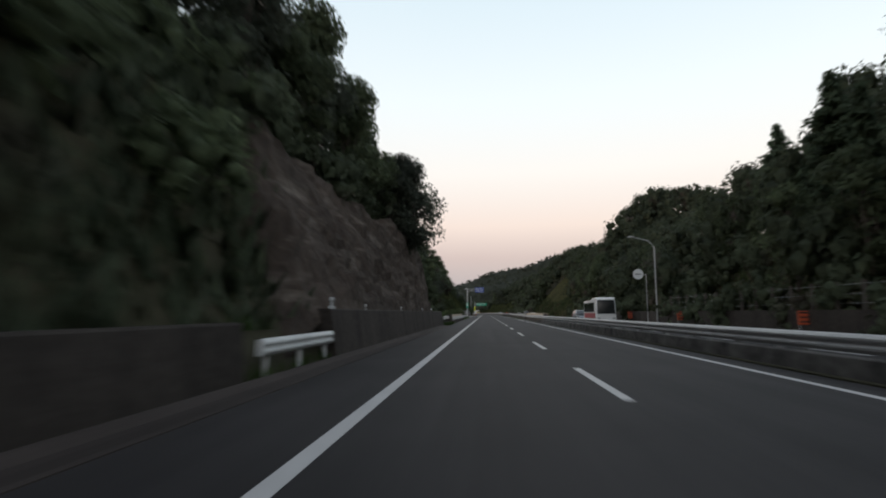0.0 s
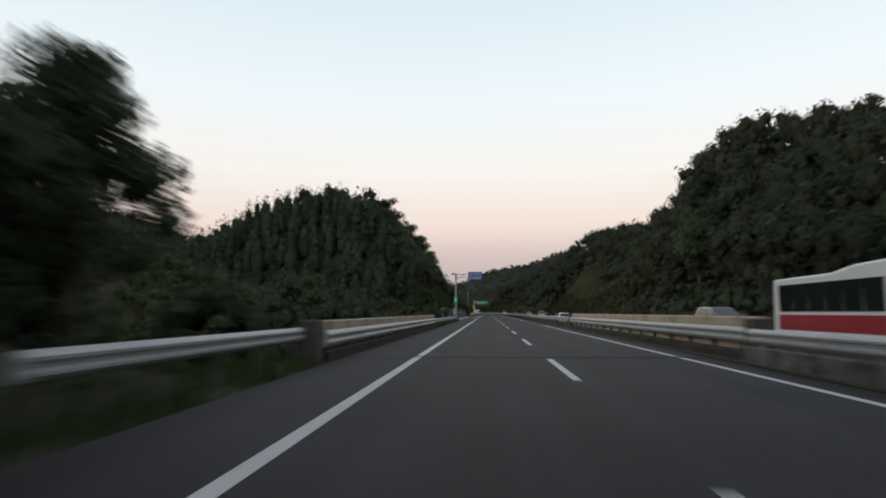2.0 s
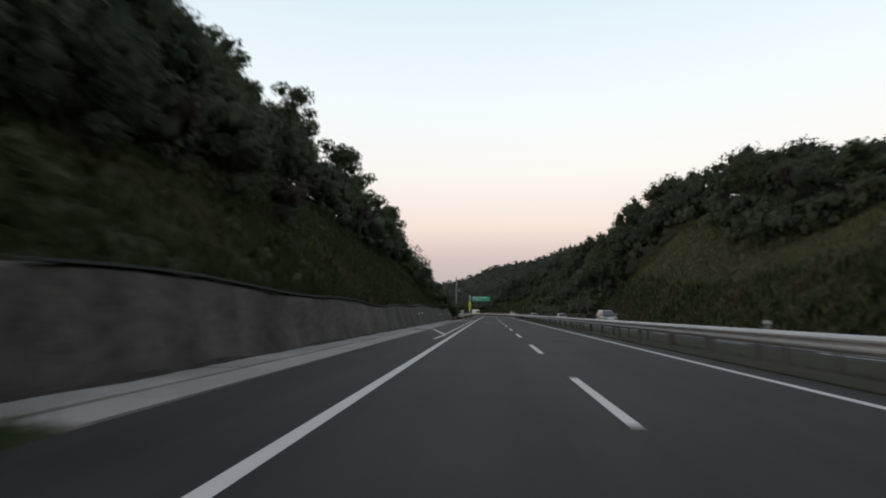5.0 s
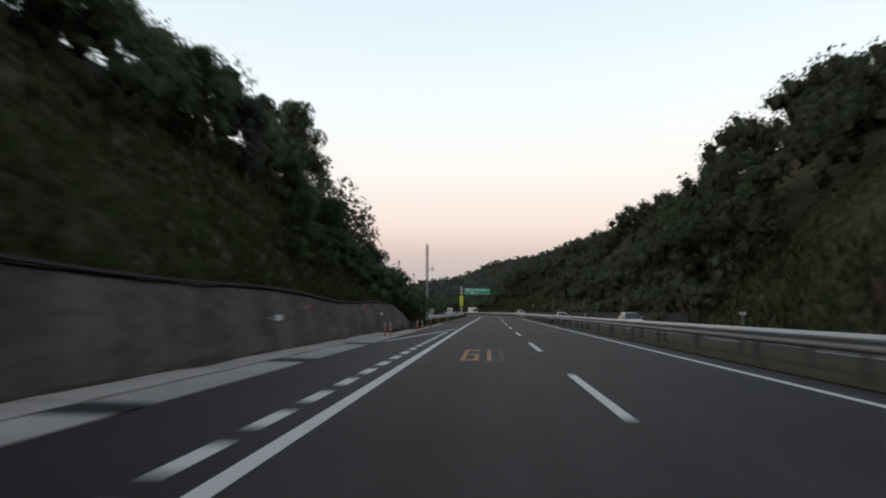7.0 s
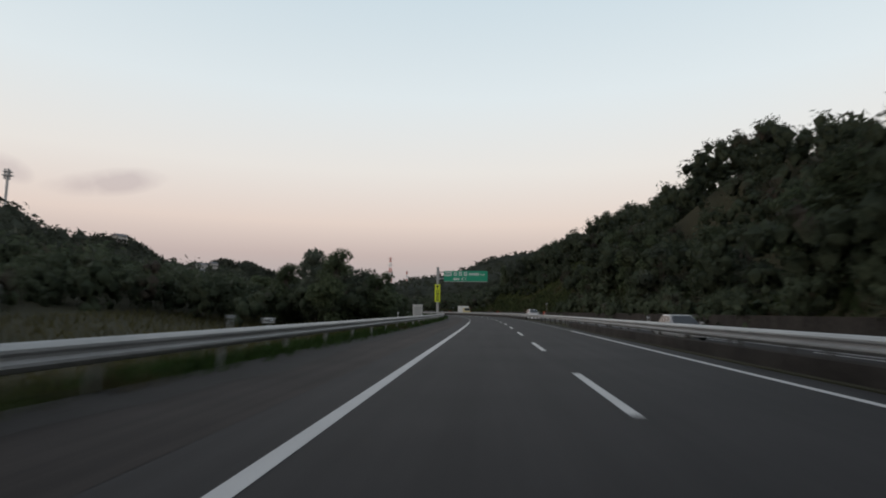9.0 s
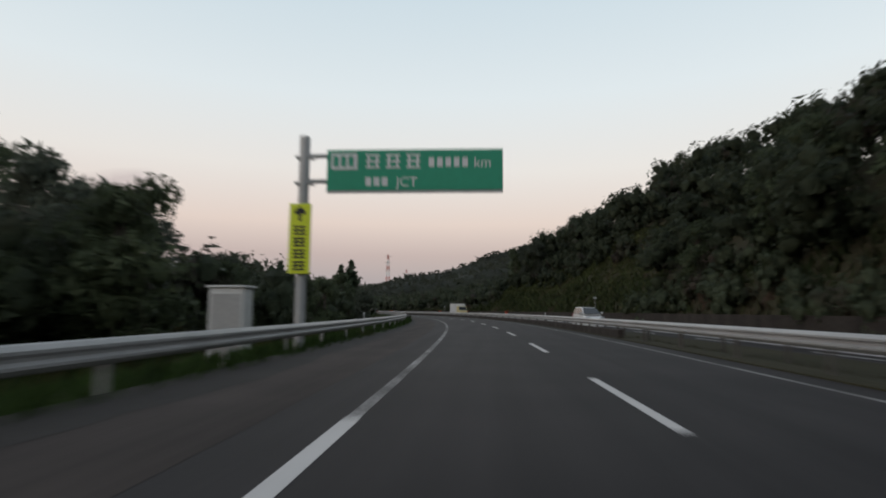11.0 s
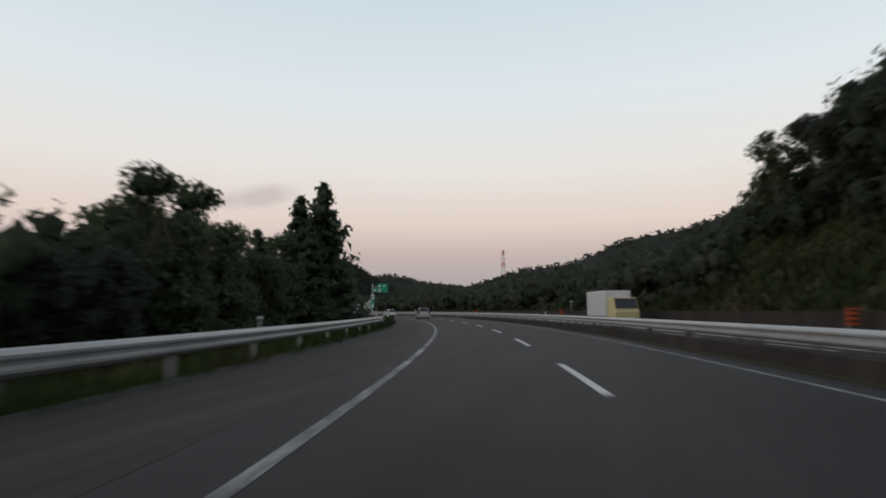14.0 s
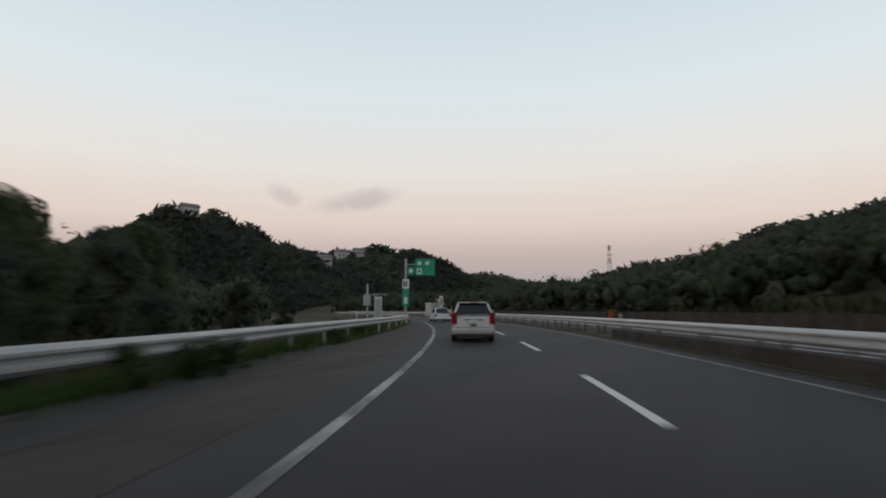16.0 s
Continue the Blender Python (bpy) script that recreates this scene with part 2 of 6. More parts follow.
M = dict(
    asphalt=mat("asphalt", (0.0200, 0.0176, 0.0176), (0.0335, 0.0294, 0.0292), 0.75, fine=45, coarse=0.35, bump=0.25, depth=0.006, spread=(0.37, 0.63)),
    asphalt_new=mat("asphalt_new", (0.0165, 0.0140, 0.0145), (0.0260, 0.0222, 0.0226), 0.7, fine=45, coarse=0.5, bump=0.25, depth=0.006),
    shoulder=mat("shoulder", (0.031, 0.0245, 0.0218), (0.052, 0.041, 0.0365), 0.85, fine=30, coarse=0.6, bump=0.3, depth=0.01, spread=(0.37, 0.63)),
    paint=mat("paint", (0.47, 0.445, 0.43), (0.60, 0.57, 0.55), 0.6, fine=30, coarse=1.2, bump=0.15, depth=0.004, spread=(0.25, 0.6)),
    paint_worn=mat("paint_worn", (0.055, 0.050, 0.048), (0.41, 0.39, 0.375), 0.7, fine=7, coarse=0.55, bump=0.15, depth=0.004, spread=(0.465, 0.61)),
    paint_faint=mat("paint_faint", (0.07, 0.066, 0.064), (0.36, 0.345, 0.33), 0.75, fine=9, coarse=1.0, bump=0.15, depth=0.004, spread=(0.40, 0.66)),
    paint_orange=mat("paint_orange", (0.22, 0.10, 0.04), (0.42, 0.17, 0.05), 0.7, fine=14, coarse=1.5, bump=0.15, depth=0.004),
    paint_ghost=mat("paint_ghost", (0.027, 0.0235, 0.0225), (0.043, 0.034, 0.030), 0.75, fine=14, coarse=1.5, bump=0.15, depth=0.004),
    concrete=mat("concrete", (0.26, 0.25, 0.24), (0.40, 0.385, 0.365), 0.85, fine=12, coarse=0.5, bump=0.3, depth=0.01),
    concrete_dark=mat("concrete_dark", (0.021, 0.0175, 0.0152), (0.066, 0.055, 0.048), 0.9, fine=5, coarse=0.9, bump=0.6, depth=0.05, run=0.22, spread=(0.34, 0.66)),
    kerb_stained=mat("kerb_stained", (0.030, 0.026, 0.024), (0.200, 0.185, 0.170), 0.9, fine=5, coarse=1.0, bump=0.4, depth=0.02, run=0.35, spread=(0.40, 0.66)),
    dirt=mat("dirt", (0.016, 0.0135, 0.0115), (0.036, 0.0295, 0.0255), 0.95, fine=9, coarse=0.8, bump=0.8, depth=0.03),
    shotcrete=mat("shotcrete", (0.030, 0.0245, 0.021), (0.135, 0.113, 0.100), 0.95, fine=4, coarse=0.6, bump=0.7, depth=0.06, run=0.16, spread=(0.36, 0.64)),
    concrete_brown=mat("concrete_brown", (0.055, 0.046, 0.040), (0.125, 0.106, 0.092), 0.9, fine=6, coarse=0.9, bump=0.4, depth=0.02, run=0.3),
    concrete_beige=mat("concrete_beige", (0.12, 0.085, 0.058), (0.47, 0.38, 0.27), 0.85, fine=5, coarse=0.8, bump=0.3, depth=0.01, run=0.2, spread=(0.30, 0.52)),
    gutter=mat("gutter", (0.25, 0.225, 0.205), (0.39, 0.355, 0.325), 0.85, fine=15, coarse=0.8, bump=0.3, depth=0.01, tint=0.12),
    steel=mat("steel", (0.34, 0.33, 0.325), (0.50, 0.485, 0.475), 0.5, metal=0.35, fine=8, coarse=0.6, bump=0.08, depth=0.004),
    post_dull=mat("post_dull", (0.075, 0.066, 0.058), (0.13, 0.118, 0.108), 0.8, metal=0.2, fine=8, coarse=1.5, bump=0.1, depth=0.004),
    steel_white=mat("steel_white", (0.50, 0.50, 0.49), (0.66, 0.66, 0.65), 0.5, fine=8, coarse=0.8, bump=0.08, depth=0.004),
    pole=mat("pole", (0.34, 0.34, 0.34), (0.46, 0.46, 0.46), 0.5, metal=0.3, fine=8, coarse=0.6, bump=0.08, depth=0.004),
    rock=mat("rock", (0.022, 0.0158, 0.0120), (0.078, 0.057, 0.045), 0.95, fine=2.2, coarse=0.22, bump=0.9, depth=0.15),
    earth=mat("earth", (0.028, 0.029, 0.015), (0.064, 0.055, 0.032), 0.95, fine=3, coarse=0.12, bump=0.7, depth=0.1),
    bark=mat("bark", (0.05, 0.04, 0.032), (0.11, 0.09, 0.075), 0.95, fine=14, coarse=2, bump=0.8, depth=0.03),
    sign_blue=mat("sign_blue", (0.012, 0.045, 0.26), (0.018, 0.06, 0.32), 0.4, fine=6, coarse=1, bump=0),
    sign_green=mat("sign_green", (0.0, 0.27, 0.15), (0.005, 0.31, 0.18), 0.4, fine=6, coarse=1, bump=0),
    sign_white=mat("sign_white", (0.62, 0.63, 0.64), (0.74, 0.75, 0.75), 0.45, fine=6, coarse=1, bump=0),
    sign_yellow=mat("sign_yellow", (0.66, 0.74, 0.02), (0.72, 0.80, 0.03), 0.45, fine=6, coarse=1, bump=0),
    dark=mat("dark", (0.018, 0.018, 0.018), (0.03, 0.03, 0.03), 0.6, fine=10, coarse=1, bump=0.1),
    rubber=mat("rubber", (0.014, 0.014, 0.014), (0.024, 0.024, 0.024), 0.8, fine=30, coarse=3, bump=0.2),
    orange=mat("orange", (0.48, 0.075, 0.028), (0.58, 0.11, 0.04), 0.5, fine=10, coarse=1, bump=0.1),
    silver=mat("silver", (0.42, 0.395, 0.385), (0.50, 0.47, 0.46), 0.35, metal=0.25, fine=3, coarse=0.6, bump=0.02, coat=0.7),
    white=mat("white", (0.68, 0.68, 0.68), (0.76, 0.76, 0.76), 0.35, fine=3, coarse=0.6, bump=0.02, coat=0.6),
    grey_paint=mat("grey_paint", (0.20, 0.22, 0.24), (0.25, 0.27, 0.29), 0.35, metal=0.4, fine=3, coarse=0.6, bump=0.02, coat=0.6),
    red_paint=mat("red_paint", (0.30, 0.02, 0.03), (0.36, 0.03, 0.04), 0.35, fine=3, coarse=0.6, bump=0.02, coat=0.6),
    yellow_paint=mat("yellow_paint", (0.58, 0.48, 0.24), (0.66, 0.56, 0.30), 0.45, fine=3, coarse=0.6, bump=0.02),
    glass=mat("glass", (0.012, 0.014, 0.015), (0.02, 0.022, 0.024), 0.06, fine=1, coarse=0.5, bump=0),
    red_lamp=mat("red_lamp", (0.20, 0.010, 0.014), (0.27, 0.014, 0.018), 0.2, fine=20, coarse=2, bump=0.1, coat=0.5),
    red_bright=mat("red_bright", (0.62, 0.03, 0.05), (0.72, 0.05, 0.07), 0.25, fine=20, coarse=2, bump=0.1, coat=0.5),
    amber=mat("amber", (0.50, 0.16, 0.02), (0.60, 0.22, 0.03), 0.2, fine=20, coarse=2, bump=0.1),
    clear_lamp=mat("clear_lamp", (0.60, 0.61, 0.62), (0.75, 0.76, 0.76), 0.12, metal=0.6, fine=20, coarse=2, bump=0.1),
    roof_tile=mat("roof_tile", (0.10, 0.10, 0.11), (0.17, 0.17, 0.18), 0.7, fine=6, coarse=0.8, bump=0.4),
    house_wall=mat("house_wall", (0.36, 0.345, 0.325), (0.46, 0.445, 0.425), 0.85, fine=4, coarse=0.5, bump=0.1),
    red_white_r=mat("mast_red", (0.42, 0.08, 0.05), (0.50, 0.11, 0.07), 0.5, fine=4, coarse=0.5, bump=0),
    leaf=leaf_mat("leaf", (0.0640, 0.0840, 0.0490), (0.1560, 0.1860, 0.1000)),
    leaf_grey=leaf_mat("leaf_grey", (0.0596, 0.0742, 0.0554), (0.1492, 0.1632, 0.1212)),
    needle=leaf_mat("needle", (0.0300, 0.0470, 0.0300), (0.0800, 0.1060, 0.0640)),
    cedar=leaf_mat("cedar", (0.055, 0.082, 0.052), (0.130, 0.165, 0.100)),
    scrub=leaf_mat("scrub", (0.0516, 0.0722, 0.0327), (0.1240, 0.1477, 0.0655), dry=(0.1423, 0.0977, 0.0721), amount=0.06),
    grass=leaf_mat("grass", (0.048, 0.090, 0.024), (0.105, 0.165, 0.050), dry=(0.11, 0.09, 0.045), amount=0.05),
    slope_dry=leaf_mat("slope_dry", (0.160, 0.168, 0.074), (0.300, 0.285, 0.145), dry=(0.17, 0.140, 0.085), amount=0.04),
    cut_grass=leaf_mat("cut_grass", (0.062, 0.082, 0.030), (0.150, 0.165, 0.066), dry=(0.15, 0.125, 0.070), amount=0.02),
    dry_grass=leaf_mat("dry_grass", (0.075, 0.075, 0.030), (0.150, 0.125, 0.058)),
    woods=leaf_mat("woods", (0.0500, 0.0660, 0.0420), (0.1240, 0.1420, 0.0860), dry=(0.0773, 0.0639, 0.0505), amount=0.02),
    kudzu=leaf_mat("kudzu", (0.045, 0.070, 0.030), (0.110, 0.140, 0.060)),
    far_woods=leaf_mat("far_woods", (0.050, 0.058, 0.042), (0.082, 0.090, 0.066)),
)

# pale scraped streaks that slant down the rock
rn, rl = M["rock"].node_tree.nodes, M["rock"].node_tree.links
streak_map, streak, streak_edge, streak_mix = rn.new("ShaderNodeMapping"), rn.new("ShaderNodeTexNoise"), rn.new("ShaderNodeMapRange"), rn.new("ShaderNodeMix")
streak_map.inputs["Rotation"].default_value = (radians(35), 0, 0)
streak_map.inputs["Scale"].default_value = (0.5, 0.35, 1.6)
streak.inputs["Scale"].default_value, streak.inputs["Detail"].default_value, streak.inputs["Roughness"].default_value = 0.9, 8, 0.65
streak_edge.inputs["From Min"].default_value, streak_edge.inputs["From Max"].default_value, streak_edge.inputs["To Max"].default_value = 0.53, 0.70, 0.6
streak_mix.data_type = "RGBA"
streak_mix.inputs["B"].default_value = (0.20, 0.165, 0.138, 1)
rp = rn["Principled BSDF"].inputs["Base Color"]
rl.new(rn["Texture Coordinate"].outputs["Object"], streak_map.inputs["Vector"])
rl.new(streak_map.outputs[0], streak.inputs["Vector"])
rl.new(streak.outputs["Fac"], streak_edge.inputs["Value"])
rl.new(streak_edge.outputs[0], streak_mix.inputs["Factor"])
rl.new(rp.links[0].from_socket, streak_mix.inputs["A"])
rl.new(streak_mix.outputs["Result"], rp)
for k, reach in (("asphalt", 0.35), ("shoulder", 0.5)):
    an, al = M[k].node_tree.nodes, M[k].node_tree.links
    lane_map, lane, lane_edge, lane_hsv = an.new("ShaderNodeMapping"), an.new("ShaderNodeTexNoise"), an.new("ShaderNodeMapRange"), an.new("ShaderNodeHueSaturation")
    lane_map.inputs["Scale"].default_value = (1.3, 0.035, 1.0)
    lane.inputs["Scale"].default_value, lane.inputs["Detail"].default_value, lane.inputs["Roughness"].default_value = 1.0, 5, 0.6
    lane_edge.inputs["From Min"].default_value, lane_edge.inputs["From Max"].default_value = 0.3, 0.7
    lane_edge.inputs["To Min"].default_value, lane_edge.inputs["To Max"].default_value = 1 - reach * 0.7, 1 + reach
    ac = an["Principled BSDF"].inputs["Base Color"]
    al.new(an["Texture Coordinate"].outputs["Object"], lane_map.inputs["Vector"])
    al.new(lane_map.outputs[0], lane.inputs["Vector"])
    al.new(lane.outputs["Fac"], lane_edge.inputs["Value"])
    al.new(lane_edge.outputs[0], lane_hsv.inputs["Value"])
    al.new(ac.links[0].from_socket, lane_hsv.inputs["Color"])
    al.new(lane_hsv.outputs[0], ac)
for k in ("asphalt", "asphalt_new", "shoulder", "concrete_dark", "rock", "earth"):
    M[k].node_tree.nodes["Principled BSDF"].inputs["Specular IOR Level"].default_value = 0.2


# ---- mesh helpers
def mesh_of(name, verts, faces, material, smooth=False):
    me = bpy.data.meshes.new(name)
    me.from_pydata([tuple(v) for v in verts], [], [tuple(f) for f in faces])
    me.materials.append(material)
    if smooth:
        me.polygons.foreach_set("use_smooth", [True] * len(me.polygons))
    me.update()
    return me


def quads_of(name, corners, material, soft=None, tris=None, tri_soft=None):
    """A mesh of loose quads (n x 4 x 3) and triangles (m x 3 x 3); soft: shading directions of the corners."""
    n, m = len(corners), 0 if tris is None else len(tris)
    co = np.asarray(corners, dtype=np.float32).reshape(-1, 3)
    if m:
        co = np.concatenate([co, np.asarray(tris, dtype=np.float32).reshape(-1, 3)])
    me = bpy.data.meshes.new(name)
    me.vertices.add(len(co))
    me.vertices.foreach_set("co", np.ascontiguousarray(co).ravel())
    me.loops.add(len(co))
    me.loops.foreach_set("vertex_index", np.arange(len(co), dtype=np.int32))
    me.polygons.add(n + m)
    me.polygons.foreach_set("loop_start", np.concatenate([np.arange(0, 4 * n, 4), 4 * n + np.arange(0, 3 * m, 3)]).astype(np.int32))
    me.polygons.foreach_set("loop_total", np.concatenate([np.full(n, 4), np.full(m, 3)]).astype(np.int32))
    me.materials.append(material)
    me.update(calc_edges=True)
    me.validate()
    if soft is not None:
        me.polygons.foreach_set("use_smooth", np.ones(n + m, dtype=bool))
        soft = soft.reshape(-1, 3) if soft.ndim == 3 else np.repeat(soft, 4, axis=0)
        if m:
            soft = np.concatenate([soft, np.repeat(tri_soft, 3, axis=0)])
        soft = soft / (np.linalg.norm(soft, axis=1, keepdims=True) + 1e-9)
        at_ = me.attributes.new("custom_normal", "FLOAT_VECTOR", "POINT")
        at_.data.foreach_set("vector", soft.astype(np.float32).ravel())
    return me


def part(name, shape, material, parent, label=""):
    """One mesh object under a thing or under a part; shape is a bmesh or a mesh."""
    if isinstance(shape, bmesh.types.BMesh):
        me = bpy.data.meshes.new(name)
        shape.to_mesh(me)
        shape.free()
        me.materials.append(material)
    else:
        me = shape
    ob = new(name, me)
    ob.parent = parent
    if label:
        tagged(ob, label)
    return ob


def boxes(*items, bevel=0.0):
    """A bmesh of boxes, each (x0, y0, z0, x1, y1, z1)."""
    bm = bmesh.new()
    for x0, y0, z0, x1, y1, z1 in items:
        m = Matrix.LocRotScale(((x0 + x1) / 2, (y0 + y1) / 2, (z0 + z1) / 2), None, (abs(x1 - x0), abs(y1 - y0), abs(z1 - z0)))
        bmesh.ops.create_cube(bm, size=1, matrix=m)
    if bevel:
        bmesh.ops.bevel(bm, geom=bm.edges[:], offset=bevel, segments=2, affect="EDGES", profile=0.5)
    return bm


def rod(bm, a, b, r0, r1=None, n=10):
    """A tapered rod from a to b."""
    a, b = Vector(a), Vector(b)
    r1 = r0 if r1 is None else r1
    turn = (b - a).to_track_quat("Z", "Y").to_matrix().to_4x4()
    bmesh.ops.create_cone(bm, cap_ends=True, segments=n, radius1=r0, radius2=max(r1, 0.001), depth=(b - a).length,
                          matrix=Matrix.Translation((a + b) / 2) @ turn)
    return bm


def rods(*items, n=10):
    bm = bmesh.new()
    for a, b, r in items:
        rod(bm, a, b, r, n=n)
    return bm


def here(s, u, z=0.0, turn=0.0, size=1.0):
    """The pose of a thing that stands beside the road and faces along it."""
    return Matrix.LocRotScale(at(s, u, z), Euler((0, 0, heading(s) + radians(turn))), (size, size, size) if not isinstance(size, tuple) else size)


def thing(name, label, category, m, group="", kind=""):
    ob = new(name)
    ob.matrix_basis = m
    ob.empty_display_size = 0.2
    return tagged(ob, label, category, group, kind)


def sweep(name, profile, stations, material, closed=True, smooth=False, base=None):
    """A profile of (u, z) swept along the road through the stations; base(s) shifts it by (u, z)."""
    verts, faces, k = [], [], len(profile)
    for s in stations:
        du, dz = base(s) if base else (0.0, 0.0)
        verts += [at(s, u + du, z + dz) for u, z in profile]
    for i in range(len(stations) - 1):
        for j in range(k if closed else k - 1):
            a, b = i * k + j, i * k + (j + 1) % k
            faces.append((a, b, b + k, a + k))
    if closed:
        faces.append(tuple(range(k))[::-1])
        faces.append(tuple(range(len(verts) - k, len(verts))))
    return mesh_of(name, verts, faces, material, smooth)


def runs(a, b, step=4.0):
    return list(np.linspace(a, b, max(2, int(math.ceil((b - a) / step)) + 1)))


# ---- lie of the land: heights at s along, u across
def ease(x, a, b):
    k = np.clip((x - a) / (b - a), 0, 1)
    return k * k * (3 - 2 * k)


CREST_S = (-140, 20, 40, 60, 80, 100, 115, 130, 145, 160, 175, 190, 205, 220, 235, 250, 265, 280, 295, 310, 325, 340, 355, 370, 385, 400, 415, 430, 445, 460, 480, 500, 530, 560, 600, 640)
CREST_Z = (13.0, 13.5, 14.5, 20.0, 14.0, 12.0, 13.6, 17.8, 21.9, 26.4, 25.5, 19.9, 14.5, 15.5, 21.7, 21.0, 25.2, 23.6, 17.4, 7.5, 15.7, 25.8, 21.7, 17.4, 23.6, 23.1, 16.7, 20.4, 17.5, 11.0, 8.5, 7.5, 6.0, 4.0, 4.0, 4.0)
CREST_V = (28.0, 28.0, 28.0, 22.0, 28.1, 31.5, 31.5, 32.9, 28.2, 27.0, 37.6, 34.1, 30.9, 27.7, 26.6, 28.8, 28.0, 24.1, 30.8, 31.4, 31.5, 28.4, 27.6, 31.4, 34.4, 30.5, 32.6, 33.5, 33.6, 36.0, 34.0, 36.9, 37.4, 34.4, 32.0, 32.0)
LAND_RIGHT = 20.6


def land(s, u):
    s, u = np.broadcast_arrays(np.asarray(s, float), np.asarray(u, float))
    wav = 0.5 * np.sin(s * 0.11 + u * 0.07) + 0.4 * np.sin(s * 0.043 - u * 0.13 + 1.3)
    # far side of the other carriageway
    v = np.maximum(u - LAND_RIGHT, 0)
    crest = np.interp(s, CREST_S, CREST_Z)
    x = v / np.interp(s, CREST_S, CREST_V)
    right = crest * np.where(x < 1, np.tanh(1.5 * x) / 0.9051, 1 - 0.25 * np.clip(x - 1, 0, 3)) + wav * ease(v, 4, 14)
    right = right - 0.42
    # near side: rock cut, valley, cut with a wall, open fields
    w = -u
    a = np.where(w < 3.4, -0.05, 0.9) + 2.6 * np.clip(w - 3.7, 0, 2.2) + 0.75 * np.clip(w - 6.0, 0, 16) + wav * ease(w, 6, 9)
    spur = (7.8 * ease(w, 4.5, 20) + 4.0 * ease(w, 20, 38)) * (1 - ease(w, 40, 60)) * np.exp(-((s - 118 - 0.4 * w) / 10) ** 2)
    b = -0.05 - 5.5 * ease(w, 3.2, 14) + 0.30 * np.clip(w - 34, 0, 70) + wav * ease(w, 6, 12) + spur
    c = np.where(w < 4.75, -0.05, 1.75) + 0.98 * np.clip(w - 5.2, 0, 9.5) + 0.78 * np.clip(w - 14.7, 0, 5.3) + np.interp(w, (20, 26, 32, 44, 56, 75, 110), (0, 1.6, 1.0, -1.5, -6, -11, -13)) + wav * ease(w, 6, 12)
    d = -0.12 - 1.3 * ease(w, 5.2, 9) + wav * 0.5 * ease(w, 8, 16) + 0.12 * np.clip(w - 30, 0, 50) + 0.36 * np.clip(w - 82, 0, 120)
    c = c + 3.4 * np.exp(-((s - 171) / 15) ** 2) * ease(w, 12.5, 17) * (1 - ease(w, 38, 50))
    left = a
    left = left + (b - left) * ease(s, 57, 80)
    left = left + (c - left) * ease(s - 6 * ease(w, 13, 28), 135, 165)
    left = left + (d - left) * ease(s - 18 * ease(w, 10.5, 17), 232, 256)
    return np.where(u > 12, right, np.where(u < -3.0, left, np.where(u > 8, -0.28, -0.06)))


def land_at(s, u):
    return float(land(s, u))


ground_s = np.concatenate([np.arange(-140, 560, 4.0), np.arange(560, 1000, 20.0)])
ground_u = np.concatenate([[-420, -330, -260, -200], np.arange(-160, -40, 8.0), np.arange(-40, -16, 2.0), np.arange(-16, -9, 1.0), np.arange(-9, -3, 0.5),
                           [-3.0, -2.0, 4, 7.9, 8.3, 10.4, 12, 16, 20], np.arange(20.6, 34, 1.2), np.arange(34, 70, 3.0), np.arange(70, 160, 10.0), [200, 260, 340]])
gs, gu = np.meshgrid(ground_s, ground_u, indexing="ij")
gz = land(gs, gu)
hh = np.interp(gs, STEP, HEAD)
gx = np.interp(gs, STEP, LINE_X) + gu * np.cos(hh)
gy = np.interp(gs, STEP, LINE_Y) + gu * np.sin(hh)
rows_n, cols_n = gs.shape
verts = np.stack([gx, gy, gz], -1).reshape(-1, 3)
faces = [(i * cols_n + j, i * cols_n + j + 1, (i + 1) * cols_n + j + 1, (i + 1) * cols_n + j) for i in range(rows_n - 1) for j in range(cols_n - 1)]
ground = tagged(new("ground", mesh_of("ground", verts, faces, M["earth"], smooth=True)), "dark earth and leaf litter on hill slopes", "ground", kind="structure")
# the plain that runs on to the horizon
plain = bmesh.new()
bmesh.ops.create_circle(plain, cap_ends=True, segments=64, radius=4200)
bmesh.ops.translate(plain, verts=plain.verts, vec=(0, 300, -7.5))
tagged(part("ground_plain", plain, M["earth"], None), "flat dark land reaching to the horizon", "ground", kind="structure")

# ---- roads
EDGE_S = (-140, 70, 80, 110, 125, 160, 240, 258, 470, 514, 1000)
EDGE_U = (-1.75, -1.9, -2.05, -2.05, -2.2, -2.45, -2.45, -3.35, -3.40, -1.25, -1.25)


def edge(s):
    return float(np.interp(s, EDGE_S, EDGE_U))


def strip(name, stations, u0, u1, z, material, depth=0.0):
    verts, faces = [], []
    for s in stations:
        a, b = (u0(s) if callable(u0) else u0), (u1(s) if callable(u1) else u1)
        verts += [at(s, a, z), at(s, b, z)] + ([at(s, b, z - depth), at(s, a, z - depth)] if depth else [])
    k = 4 if depth else 2
    for i in range(len(stations) - 1):
        p, q = i * k, (i + 1) * k
        faces.append((p, p + 1, q + 1, q))
        if depth:
            faces += [(p + 1, p + 2, q + 2, q + 1), (p + 3, p, q, q + 3)]
    if depth:
        e = (len(stations) - 1) * k
        faces += [(0, 3, 2, 1), (e, e + 1, e + 2, e + 3)]
    return mesh_of(name, verts, faces, material)


